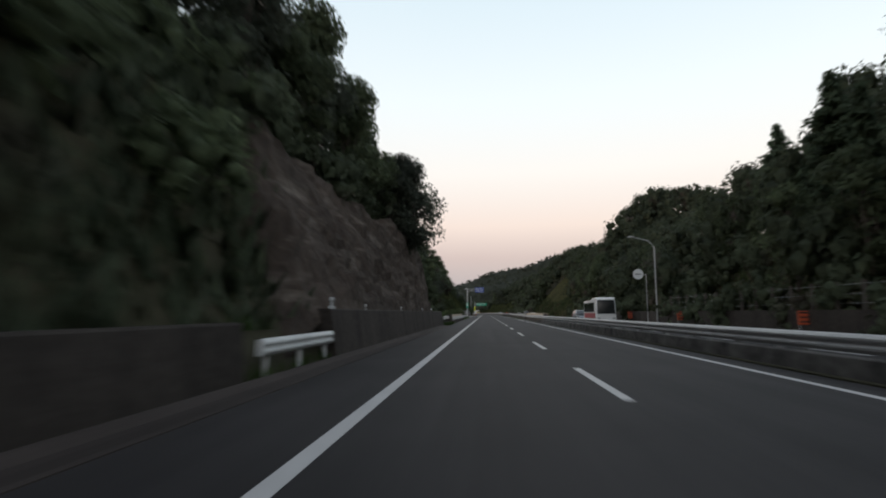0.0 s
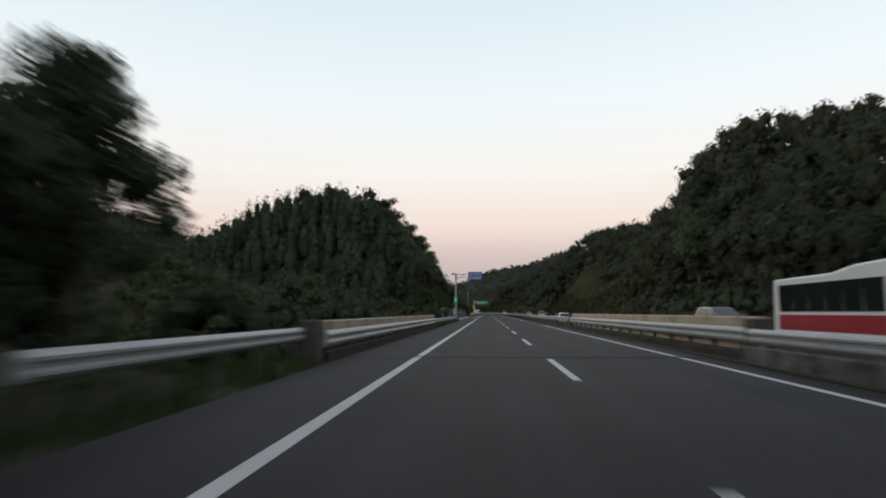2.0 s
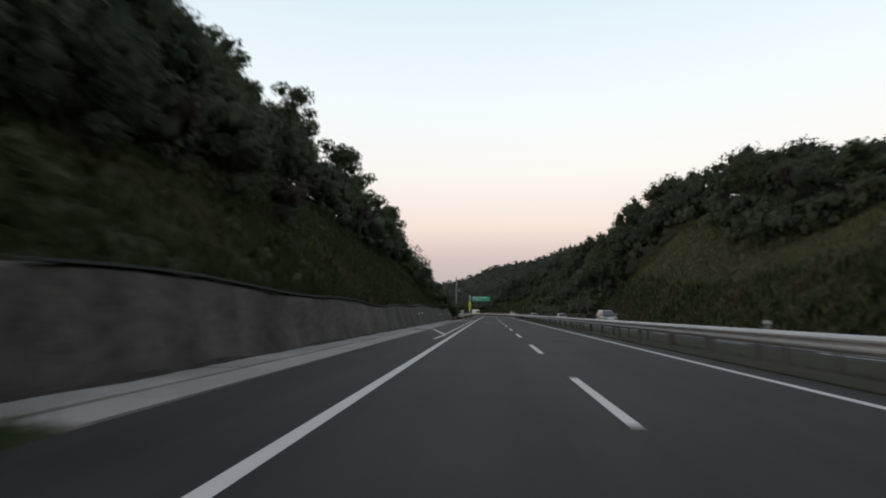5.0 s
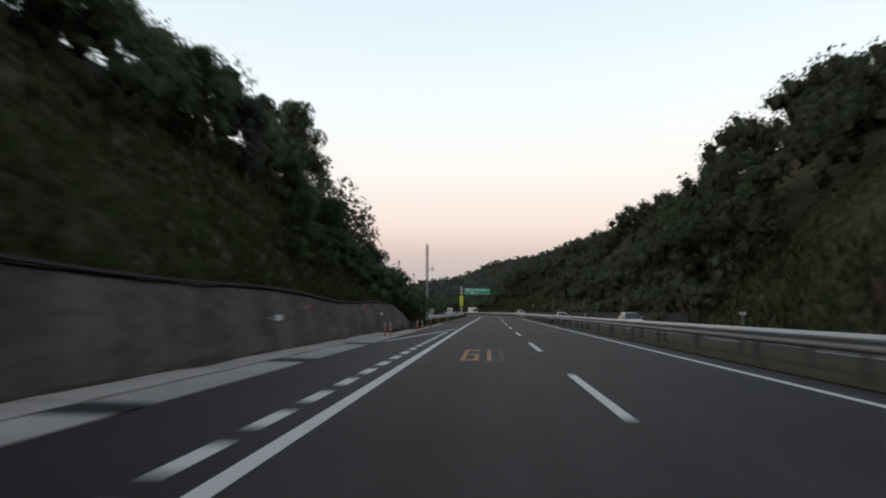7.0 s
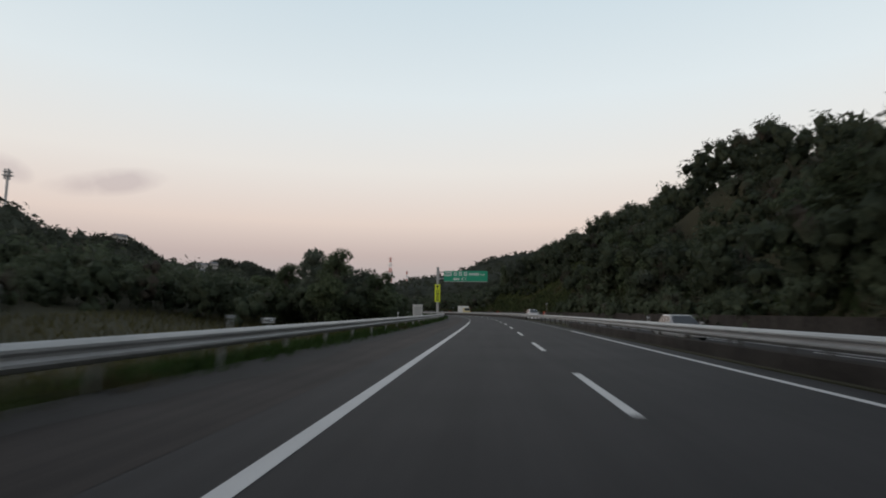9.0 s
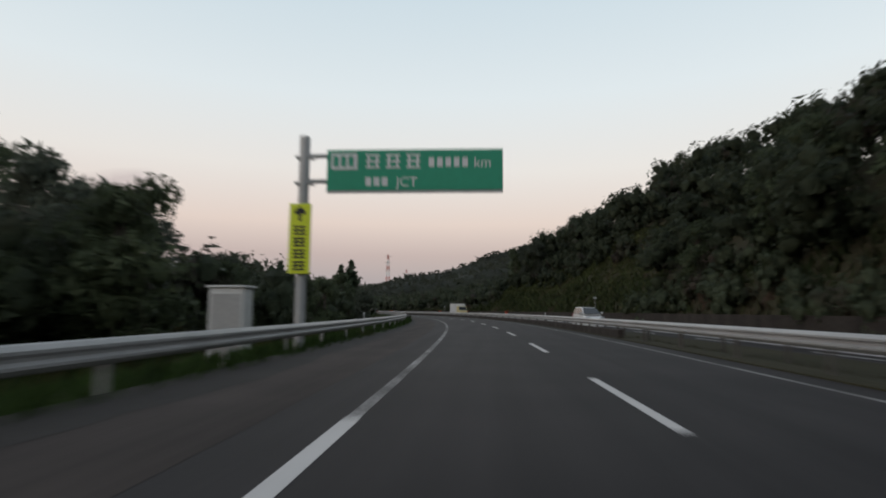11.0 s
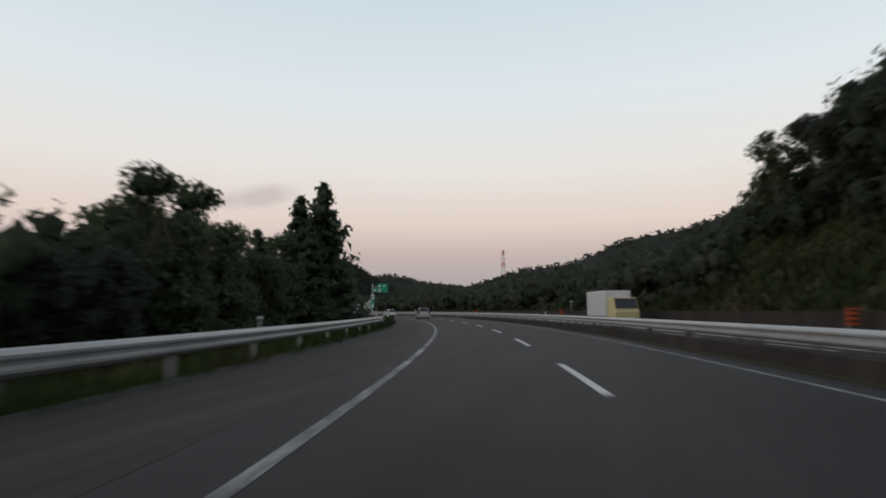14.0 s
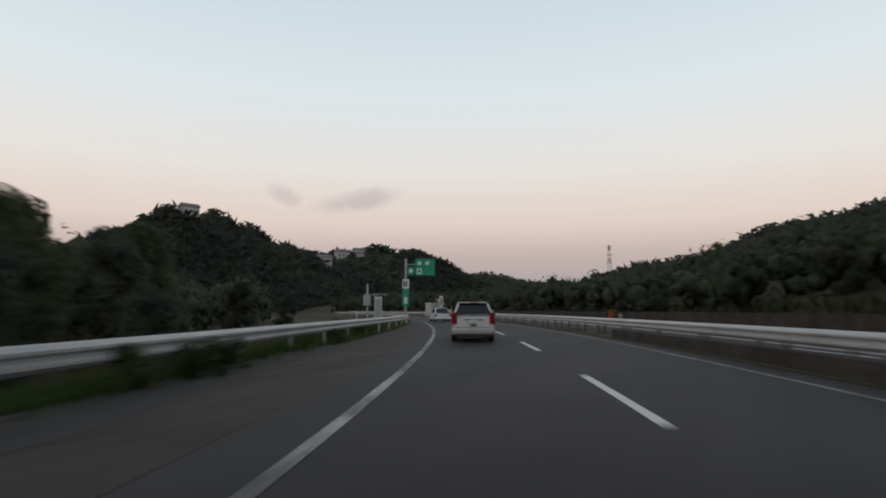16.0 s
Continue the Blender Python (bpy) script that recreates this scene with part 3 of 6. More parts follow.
road = tagged(new("road", strip("road", runs(-140, 760), edge, 7.75, 0.0, M["asphalt"], 0.3)), "worn dark grey asphalt of a two-lane carriageway", "road", kind="structure")
road_far = tagged(new("road_opposite", strip("road_opposite", runs(-140, 760), 10.6, 19.6, -0.35, M["asphalt"], 0.3)), "grey asphalt of the oncoming carriageway", "road", kind="structure")
shoulder = tagged(new("shoulder", strip("shoulder", runs(256, 505), lambda s: edge(s) - 0.02, -0.95, 0.003, M["shoulder"])), "brownish grey worn asphalt shoulder", "road", kind="structure")
verts = []
for s in runs(257, 474, 0.6):
    out = 0.55 + 0.42 * noise.noise((s * 0.11, 3.0, 1.0)) + 0.22 * noise.noise((s * 0.5, 7.0, 2.0)) + 0.10 * noise.noise((s * 1.7, 1.0, 6.0))
    verts += [at(s, -3.75, 0.05), at(s, -3.36, 0.028), at(s, -3.36 + max(0.15, out) * 0.6, 0.014), at(s, -3.36 + max(0.15, out) * 1.25, 0.0055)]
faces = [(4 * i + j, 4 * i + j + 1, 4 * i + j + 5, 4 * i + j + 4) for i in range(len(verts) // 4 - 1) for j in range(3)]
tagged(new("soil_drift", mesh_of("soil_drift", verts, faces, M["dirt"], smooth=True)), "dark soil and leaf litter washed over the shoulder edge", "soil", kind="structure")
bay = tagged(new("bay_surface", strip("bay_surface", runs(176, 253), lambda s: -0.38 - 2.05 * min(1, ease(s, 176, 180)), -0.16, 0.004, M["asphalt_new"])), "fresh near-black asphalt beside the edge line", "road", kind="structure")

# ---- painted lines
marks = thing("road_markings", "white painted lane lines on asphalt", "road markings", Matrix(), kind="structure")
PERIOD, DASH, FIRST = 11.01, 4.6, 35.93


def line(name, s0, s1, u0, width, material, z=0.006, step=4.0, u1=None):
    st = runs(s0, s1, step)
    mid = lambda s: u0 if u1 is None else u0 + (u1 - u0) * (s - s0) / (s1 - s0)
    return part(name, strip(name, st, lambda s: mid(s) - width / 2, lambda s: mid(s) + width / 2, z, material), material, marks)


for a, b in ((-60, 80.6), (80.9, 109.4), (109.8, 318)):
    line("edge_line", a, b, 0.0, 0.20, M["paint"])
line("edge_line", 318, 700, 0.0, 0.17, M["paint_worn"])
for a, b in ((-60, 80.6), (80.9, 109.4), (109.8, 116.2), (142, 292)):
    line("edge_line", a, b, 7.0, 0.16, M["paint"])
line("edge_line", 116.2, 142, 7.0, 0.12, M["paint_faint"])
line("edge_line", 292, 700, 7.0, 0.12, M["paint_faint"])
for k in range(-8, 52):
    far = FIRST + k * PERIOD
    line("lane_dash", far - DASH, far, 3.5, 0.155, M["paint"])
for k in range(-10, 44):
    line("lane_dash", k * PERIOD, k * PERIOD + DASH, 14.85, 0.155, M["paint"], z=-0.344)
for u in (11.2, 18.4):
    line("edge_line", -60, 620, u, 0.17, M["paint"], z=-0.344)
# parking bay: slanting lines and short blocks
line("bay_line", 172.6, 177.3, -0.62, 0.17, M["paint"], z=0.010, u1=-0.46)
line("bay_line", 177.3, 188.4, -0.46, 0.17, M["paint"], z=0.010, u1=-2.22)
line("bay_line", 223.6, 239.2, -2.25, 0.16, M["paint"], z=0.010, u1=-0.32)
k = 179.2
while k < 234:
    line("bay_block", k, k + 0.98, -0.53, 0.22, M["paint"], z=0.010)
    k += 1.72


def road_digit(cells, s0, u0, w, h, bar):
    """A speed figure painted long on the lane, from strokes on a unit cell."""
    for x0, y0, x1, y1 in cells:
        line("speed_figure", s0 + y0 * h, s0 + y1 * h, u0 + (x0 + x1) / 2 * w, (x1 - x0) * w, M["paint_orange"], z=0.007)


t_, v_ = 0.11, 0.26
six = ((0, 0, v_, 1), (v_, 1 - t_, 1, 1), (1 - v_, 0.84, 1, 1 - t_), (v_, 0.46, 1, 0.46 + t_), (1 - v_, 0, 1, 0.46), (v_, 0, 1 - v_, t_))
nought = ((0, 0, v_, 1), (1 - v_, 0, 1, 1), (v_, 0, 1 - v_, t_), (v_, 1 - t_, 1 - v_, 1))
road_digit(six, 215.0, 1.20, 0.46, 3.95, 0)
road_digit(nought[:1], 215.0, 1.87, 0.46, 3.95, 0)
for x0, y0, x1, y1 in nought[1:]:
    line("speed_figure", 215.0 + y0 * 3.95, 215.0 + y1 * 3.95, 1.87 + (x0 + x1) / 2 * 0.46, (x1 - x0) * 0.46, M["paint_ghost"], z=0.007)
for u in (4.7, 5.5):
    for x0, y0, x1, y1 in nought if u > 5 else six:
        line("speed_figure", 234.5 + y0 * 5.0, 234.5 + y1 * 5.0, u + (x0 + x1) / 2 * 0.6, (x1 - x0) * 0.6, M["paint_ghost"], z=0.007)

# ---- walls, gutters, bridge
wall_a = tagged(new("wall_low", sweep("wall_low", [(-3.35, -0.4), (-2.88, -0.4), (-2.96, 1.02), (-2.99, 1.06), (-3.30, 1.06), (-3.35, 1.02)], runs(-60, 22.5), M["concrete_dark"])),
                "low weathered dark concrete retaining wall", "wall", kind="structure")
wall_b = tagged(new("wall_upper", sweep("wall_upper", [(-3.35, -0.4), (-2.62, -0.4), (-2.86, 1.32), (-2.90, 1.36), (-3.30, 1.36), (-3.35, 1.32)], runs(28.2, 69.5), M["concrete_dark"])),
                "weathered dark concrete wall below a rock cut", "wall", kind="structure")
gutter_a = tagged(new("gutter", sweep("gutter", [(-2.62, -0.3), (-1.78, -0.3), (-1.78, 0.012), (-1.86, 0.014), (-2.0, -0.03), (-2.4, -0.03), (-2.55, 0.05), (-2.62, 0.05)], runs(-60, 69), M["shoulder"])),
                  "dirty concrete gutter beside the shoulder", "gutter", kind="structure")


def tall_top(s):
    return 1.82 + 0.14 * math.sin(s * 0.13) + 0.08 * math.sin(s * 0.41)


tall = []
for s in runs(146, 250, 0.5):
    k = ease(s, 146, 154) * (1 - ease(s, 238, 250))
    tall.append((s, 0.25 + (tall_top(s) - 0.25) * float(k)))
verts, faces = [], []
for s, top in tall:
    ring = [at(s, -4.28, -0.4)]
    for q in (0.0, 0.14, 0.28, 0.42, 0.56, 0.70, 0.84, 0.95, 1.0):
        lump = 0.24 * noise.noise((s * 0.42, q * 1.1, 4.0)) + 0.10 * noise.noise((s * 1.3, q * 3.5, 9.0)) + 0.04 * noise.noise((s * 3.1, q * 8.0, 2.0))
        ring.append(at(s, -4.30 - 0.34 * q - (0.10 if q == 1.0 else 0.0) + lump * min(1.0, 3.5 * q) * (1 - 0.6 * q), 0.02 + (top - 0.02) * q))
    verts += ring + [at(s, -5.3, top + 0.02), at(s, -5.3, -0.4)]
n = 12
for i in range(len(tall) - 1):
    for j in range(n - 1):
        faces.append((i * n + j, i * n + j + 1, i * n + j + n + 1, i * n + j + n))
faces += [tuple(range(n))[::-1], tuple(range(len(verts) - n, len(verts)))]
tagged(new("wall_cut", mesh_of("wall_cut", verts, faces, M["shotcrete"], smooth=True)), "stained sprayed-concrete wall under a grassy slope", "wall", kind="structure")
coping = tagged(new("wall_coping", sweep("wall_coping", [(-4.74, 0), (-4.56, 0), (-4.56, 0.06), (-4.74, 0.06)], [s for s, t in tall[::3] if 153 < s < 239], M["dark"],
                                         base=lambda s: (0.0, tall_top(s) + 0.004))), "dark coping along the wall top", "trim", kind="structure")
verts, faces = [], []
for i, s in enumerate(runs(150, 247, 0.6)):
    out = 0.10 + 0.34 * max(0.0, noise.noise((s * 0.35, 2.0, 5.0)) + 0.25 * noise.noise((s * 1.6, 1.0, 3.0)) + 0.12)
    verts += [at(s, -4.42, 0.16 + 0.3 * out), at(s, -4.42 + out * 0.6, 0.12 + 0.12 * out), at(s, -4.38 + out, 0.045)]
faces = [(3 * i + j, 3 * i + j + 1, 3 * i + j + 4, 3 * i + j + 3) for i in range(len(verts) // 3 - 1) for j in range(2)]
tagged(new("soil_drift", mesh_of("soil_drift", verts, faces, M["concrete_dark"], smooth=True)), "dark soil washed down along the wall foot", "soil", kind="structure")
slabs = tagged(new("gutter_slabs"), "pale concrete gutter slabs along the wall foot", "gutter", kind="structure")
inner = mesh_of("gutter_slab", [(x, y, z) for z in (-0.12, 0.0) for x, y in ((-0.9, 0.01), (0, 0.01), (0, 1.985), (-0.9, 1.985))],
                [(4, 5, 6, 7), (0, 1, 5, 4), (1, 2, 6, 5), (2, 3, 7, 6), (3, 0, 4, 7)], M["gutter"])
outer = mesh_of("gutter_slab", [(x, y, z) for z, k in ((-0.12, 0), (0.0, 0.0)) for x, y in ((-1.0, 0.012), (0, 0.012), (0, 1.98), (-1.0, 1.98))],
                [(4, 5, 6, 7), (0, 1, 5, 4), (1, 2, 6, 5), (2, 3, 7, 6), (3, 0, 4, 7)], M["gutter"])
for i in range(52):
    s = 152 + 2.0 * i
    ob = part("gutter_slab", inner, M["gutter"], slabs)
    ob.matrix_basis = here(s, -2.46, 0.018, 0.0, (1.0 if s < 237 else 0.45, 1.0, 1.0))
    if s < 232:
        ob = part("gutter_slab", outer, M["gutter"], slabs)
        ob.matrix_basis = here(s, -3.38, 0.05 + 0.008 * math.sin(s))

# bridge deck, kerbs and parapets
bridge = thing("bridge", "short concrete road bridge with beige parapets", "bridge", Matrix(), kind="structure")
part("deck", sweep("deck", [(-3.0, -1.1), (8.9, -1.1), (8.9, -0.31), (-3.0, -0.31)], runs(79, 113.4), M["concrete"]), None, bridge)
for u0, flip in ((-2.72, 1), (8.72, -1)):
    up, last = (0.0, 112.7) if u0 < 0 else (0.08, 110.4)
    prof = [(u0 - 0.16, -0.3), (u0 + 0.16, -0.3), (u0 + 0.16, 0.98 + up), (u0 + 0.13, 1.01 + up), (u0 - 0.13, 1.01 + up), (u0 - 0.16, 0.98 + up)]
    part("parapet", sweep("parapet", prof, runs(79.6, last), M["concrete_beige"]), None, bridge, "beige concrete parapet")
    k0 = u0 + flip * 0.16
    prof = [(k0, -0.3), (k0 + flip * 0.34, -0.3), (k0 + flip * 0.31, 0.20), (k0 + flip * 0.28, 0.22), (k0, 0.24)]
    part("kerb", sweep("kerb", prof[::flip], runs(79.6, last), M["concrete_dark"]), None, bridge)
for s, u in ((79.35, -2.62), (112.9, -2.66), (79.5, 8.55), (110.6, 8.6)):
    end_post = part("end_post", boxes((-0.24, -0.26, -0.4, 0.24, 0.26, 1.04), bevel=0.03), M["concrete_brown"], bridge, "stained brown concrete end post")
    end_post.matrix_basis = here(s, u)
for s in (80.75, 109.6):
    part("expansion_joint", strip("expansion_joint", [s - 0.2, s + 0.2], -2.05, 7.75, 0.013, M["asphalt_new"]), None, bridge, "dark steel joint across the lanes")

# median: low concrete kerb wall and earth strip
median = tagged(new("median", sweep("median", [(7.76, -0.6), (10.6, -0.6), (10.6, -0.25), (9.4, -0.10), (8.55, -0.02), (7.76, 0.03)], runs(-140, 700), M["earth"])), "earth strip between the carriageways", "ground", kind="structure")
for a, b in ((-60, 79.3), (258, 300), (338, 480)):
    tagged(new("kerb_wall", sweep("kerb_wall", [(8.02, -0.3), (8.30, -0.3), (8.30, 0.36), (8.27, 0.38), (8.08, 0.38), (8.05, 0.36)], runs(a, b), M["kerb_stained"] if a < 0 else M["concrete_dark"])),
           "low stained concrete kerb wall under the median rail", "kerb", kind="structure")

# ---- guard rails
WAVE = [(0.00, 0.0), (0.035, 0.02), (0.08, 0.075), (0.08, 0.115), (0.02, 0.155), (0.02, 0.195), (0.08, 0.235), (0.08, 0.275), (0.035, 0.33), (0.0, 0.35)]


def guard_rail(s0, s1, u, top, face, material, label, spacing=4.0, z0=0.0, posts=True, dull=False, high=0.35, shift=None):
    """A corrugated beam that bulges towards face (+1: right) on round posts."""
    ob = thing("guard_rail", label, "guard rail", Matrix(), "guard rails along the road")
    low, tall_ = top - high, high / 0.35
    prof = [(u + face * d, low + h * tall_) for d, h in WAVE] + [(u + face * (d - 0.006), low + h * tall_) for d, h in WAVE[::-1]]
    part("beam", sweep("beam", prof[::-face] if face < 0 else prof, runs(s0, s1, 2.0), material, base=(lambda s: (shift(s), 0.0)) if shift else None), None, ob)
    if posts:
        bm = rods(((0, 0, -0.5), (0, 0, low + 0.27 - z0), 0.057), n=10)
        bmesh.ops.create_cube(bm, size=1, matrix=Matrix.LocRotScale((face * 0.03, 0, low + 0.175 - z0), None, (0.06, 0.07, 0.2)))
        me = bpy.data.meshes.new("post")
        bm.to_mesh(me)
        bm.free()
        me.materials.append(M["post_dull"] if dull else material)
        n = int((s1 - s0) / spacing)
        for i in range(n + 1):
            p = part("post", me, None, ob)
            place = s0 + 0.4 + i * (s1 - s0 - 0.8) / max(n, 1)
            p.matrix_basis = here(place, u - face * 0.075 + (shift(place) if shift else 0.0), z0)
    for s in (s0, s1):
        cap = rods(((0, 0, low + 0.02), (0, 0, top - 0.02), 0.07), n=12)
        c = part("end_cap", cap, material, ob)
        c.matrix_basis = here(s, u - face * 0.02 + (shift(s) if shift else 0.0))
    return ob


guard_rail(23.0, 28.0, -2.80, 0.74, 1, M["steel_white"], "short white steel guard rail between two walls", 2.0)
guard_rail(70.3, 79.0, -2.75, 0.86, 1, M["steel"], "galvanised steel guard rail before the bridge", 2.0, dull=True)
guard_rail(79.8, 112.5, -2.38, 0.75, 1, M["steel"], "galvanised steel rail in front of a bridge parapet", 2.0, 0.2, dull=True, high=0.44)
guard_rail(113.1, 150.5, -2.80, 0.66, 1, M["steel"], "galvanised steel guard rail with grass at its foot")
guard_rail(255.2, 620, -3.95, 0.80, 1, M["steel"], "long galvanised steel guard rail on a grass verge", high=0.385, shift=lambda s: 2.35 * float(ease(s, 470, 514)))
guard_rail(-60, 79.2, 8.20, 0.80, -1, M["steel"], "galvanised median guard rail above a concrete kerb wall")
guard_rail(79.8, 110.2, 8.42, 0.82, -1, M["steel"], "galvanised rail in front of a bridge parapet", 2.0, 0.2, dull=True, high=0.40)
guard_rail(110.8, 640, 8.35, 0.84, -1, M["steel"], "long galvanised median guard rail", dull=True)
guard_rail(-60, 640, 10.15, 0.62, 1, M["steel"], "galvanised guard rail of the oncoming carriageway", z0=-0.2, dull=True)


# ---- plants
def leaf_quads(rng, pos, out, size, flat=0.55):
    """Small leaf-spray quads at pos, facing roughly out."""
    n = len(pos)
    nor = out + rng.normal(0, flat, (n, 3))
    nor /= np.linalg.norm(nor, axis=1, keepdims=True) + 1e-9
    side = np.cross(nor, rng.normal(0, 1, (n, 3)))
    side /= np.linalg.norm(side, axis=1, keepdims=True) + 1e-9
    up = np.cross(nor, side)
    sz = size * rng.uniform(0.55, 1.35, (n, 1))
    a, b = side * sz * rng.uniform(0.35, 0.7, (n, 1)), up * sz * rng.uniform(0.5, 1.0, (n, 1))
    bend = nor * sz * rng.uniform(-0.3, 0.3, (n, 1))
    return np.stack([pos - b, pos + a * rng.uniform(0.6, 1.2, (n, 1)) + bend, pos + b, pos - a * rng.uniform(0.6, 1.2, (n, 1)) + bend], 1)


def leaf_tris(rng, pos, out, size, flat=0.5):
    """Small three-cornered leaf sprays at pos, facing roughly out."""
    q = leaf_quads(rng, pos, out, size, flat)
    return np.stack([q[:, 0], q[:, 1], (q[:, 2] + q[:, 3]) / 2 + (q[:, 2] - q[:, 0]) * 0.25], 1)


def core_quads(rng, centres, radii, ring, tier, low=-1.0, tall=1.0):
    """Lumpy closed cores, one round each centre, with their corner directions."""
    n = len(centres)
    ang, lat = np.arange(ring + 1) / ring * 2 * math.pi, np.linspace(low, 1.0, tier + 1) * math.pi / 2
    lump = rng.uniform(0.78, 1.12, (n, tier + 1, ring + 1))
    lump[:, :, -1] = lump[:, :, 0]
    lump[:, -1, :] = lump[:, -1, :1]
    lump[:, 0, :] = lump[:, 0, :1] if low <= -1 else lump[:, 0, :]
    shell = np.stack([np.cos(lat)[:, None] * np.cos(ang), np.cos(lat)[:, None] * np.sin(ang), np.sin(lat)[:, None] * tall + 0 * ang], -1)
    core = centres[:, None, None, :] + shell * radii[:, None, None, None] * lump[..., None]
    way = np.broadcast_to(shell, core.shape) * (0.6 + 0.8 * (lump[..., None] - 0.78)) + rng.normal(0, 0.32, core.shape) + np.array((0, 0, 0.4))
    way[:, :, -1] = way[:, :, 0]
    corner = lambda k: np.stack([k[:, :-1, :-1], k[:, :-1, 1:], k[:, 1:, 1:], k[:, 1:, :-1]], 3).reshape(-1, 4, 3)
    return corner(core), corner(way)


def crown_points(rng, lobes, per, flat=1.0):
    """Points over the shells of lobes (x, y, z, r), and the way out of each."""
    pos, out = [], []
    for x, y, z, r in lobes:
        n = int(per * r * r)
        d = rng.normal(0, 1, (n, 3))
        d /= np.linalg.norm(d, axis=1, keepdims=True)
        d[:, 2] = np.where((d[:, 2] < -0.25) & (rng.random(n) < 0.6), -d[:, 2], d[:, 2])
        rad = r * (0.62 + 0.5 * rng.random((n, 1)) ** 0.7)
        pos.append(np.array((x, y, z)) + d * rad * np.array((1, 1, 0.85 * flat)))
        out.append(d)
    return np.concatenate(pos), np.concatenate(out)


def limbs(rng, height, lobes, r):
    """A tapered, slightly bent trunk with a limb to each lobe."""
    bm = bmesh.new()
    bends = [Vector((0, 0, -0.4))] + [Vector((rng.normal(0, 0.12), rng.normal(0, 0.12), height * k)) for k in (0.25, 0.5, 0.75)]
    for i in range(3):
        rod(bm, bends[i], bends[i + 1], r * (1 - 0.25 * i), r * (0.75 - 0.25 * i), 7)
    for x, y, z, q in lobes:
        k = bends[1 + int(rng.integers(0, 3))]
        mid = k.lerp(Vector((x, y, z)), 0.5) + Vector((0, 0, -0.2))
        rod(bm, k, mid, r * 0.32, r * 0.2, 3)
        rod(bm, mid, (x, y, z + q * 0.3), r * 0.2, r * 0.06, 3)
    return bm


def crown_soft(pos, out, height):
    """Shading directions: out of each lobe, of the whole crown, and a little up."""
    whole = pos - np.array((0, 0, 0.5 * height))
    whole = whole / (np.linalg.norm(whole, axis=1, keepdims=True) + 1e-9)
    bend = np.sin(pos[:, [1, 2, 0]] * 2.3) * 0.3
    return out * 0.3 + whole * 0.4 + bend + np.random.default_rng(len(pos)).normal(0, 0.45, pos.shape) + np.array((0, 0, 0.4))


def broadleaf(seed, height, radius, lobes_n, per, size, material, label, low=0.12, core=0.5):
    """A broad-leaved tree: trunk, limbs and a lumpy crown of leaf sprays with gaps."""
    rng = np.random.default_rng(seed)
    lobes = []
    for i in range(lobes_n):
        a, k = rng.uniform(0, 2 * math.pi), rng.random() ** 0.6
        z = height * rng.uniform(low, 0.95)
        taper = 1 - 0.62 * max(0.0, (z / height - 0.5) / 0.45) ** 1.5
        lobes.append((radius * 0.78 * k * math.cos(a) * taper, radius * 0.78 * k * math.sin(a) * taper, z, radius * rng.uniform(0.22, 0.42)))
    pos, out = crown_points(rng, lobes, per)
    ob = thing("broadleaf_tree", label, "tree", Matrix.Translation((0, 0, -900)))
    part("trunk", limbs(rng, height, lobes, 0.03 * height ** 0.9), M["bark"], ob)
    ball = np.array(lobes)
    cq, cw = core_quads(rng, ball[:, :3], ball[:, 3] * core, 5, 2)
    part("crown", quads_of("crown", cq, material, cw, leaf_tris(rng, pos, out, size), crown_soft(pos, out, height)), None, ob)
    return ob


def conifer(seed, height, radius, material, label, whorls=38, size=0.44):
    """A cedar: straight trunk, drooping whorls of needle sprays that narrow to the tip."""
    rng = np.random.default_rng(seed)
    ob = thing("cedar_tree", label, "tree", Matrix.Translation((0, 0, -900)))
    bm = bmesh.new()
    rod(bm, (0, 0, -0.4), (0, 0, height * 0.97), 0.018 * height, 0.02, 8)
    pos, out = [], []
    for i in range(whorls):
        k = 0.10 + 0.90 * (i / (whorls - 1))
        reach = radius * (1 - k) ** 0.75 * rng.uniform(0.75, 1.15) + 0.15
        for j in range(8 if k < 0.8 else 5):
            a = rng.uniform(0, 2 * math.pi)
            rr = reach * rng.uniform(0.6, 1.1)
            n = 5 + int(9 * rr)
            q = rng.uniform(0.15, 1.0, n)
            p = np.stack([np.cos(a) * rr * q, np.sin(a) * rr * q, height * k - 0.35 * rr * q + 0.35 * rr * q * q * 1.2], 1) + rng.normal(0, 0.13, (n, 3))
            pos.append(p)
            out.append(np.tile((math.cos(a) * 0.5, math.sin(a) * 0.5, 0.8), (n, 1)))
            if j % 3 == 0 and rr > 0.8:
                rod(bm, (0, 0, height * k), (math.cos(a) * rr * 0.8, math.sin(a) * rr * 0.8, height * k - 0.2 * rr), 0.04, 0.015, 4)
    part("trunk", bm, M["bark"], ob)
    pos, out = np.concatenate(pos), np.concatenate(out)
    part("crown", quads_of("crown", np.zeros((0, 4, 3)), material, np.zeros((0, 4, 3)), leaf_tris(rng, pos, out, size * 1.25), out), None, ob)
    return ob


BROAD_NEAR = [broadleaf(11 + i, h, r, 24, 165, 0.27, M[m], lab) for i, (h, r, m, lab) in enumerate((
    (8.5, 3.3, "leaf", "dark green broad-leaved tree with a dense uneven crown"), (9.5, 3.0, "leaf", "tall broad-leaved tree with a lumpy dark crown"),
    (7.5, 3.2, "leaf_grey", "spreading grey-green tree with open outer twigs")))]
BROAD_CLOSE = [broadleaf(21 + i, h, r, 26, 360, 0.20, M[m], lab) for i, (h, r, m, lab) in enumerate((
    (8.5, 3.2, "leaf", "dark green broad-leaved tree with fine dense foliage"), (9.5, 3.0, "leaf_grey", "tall grey-green tree with an airy uneven crown")))]
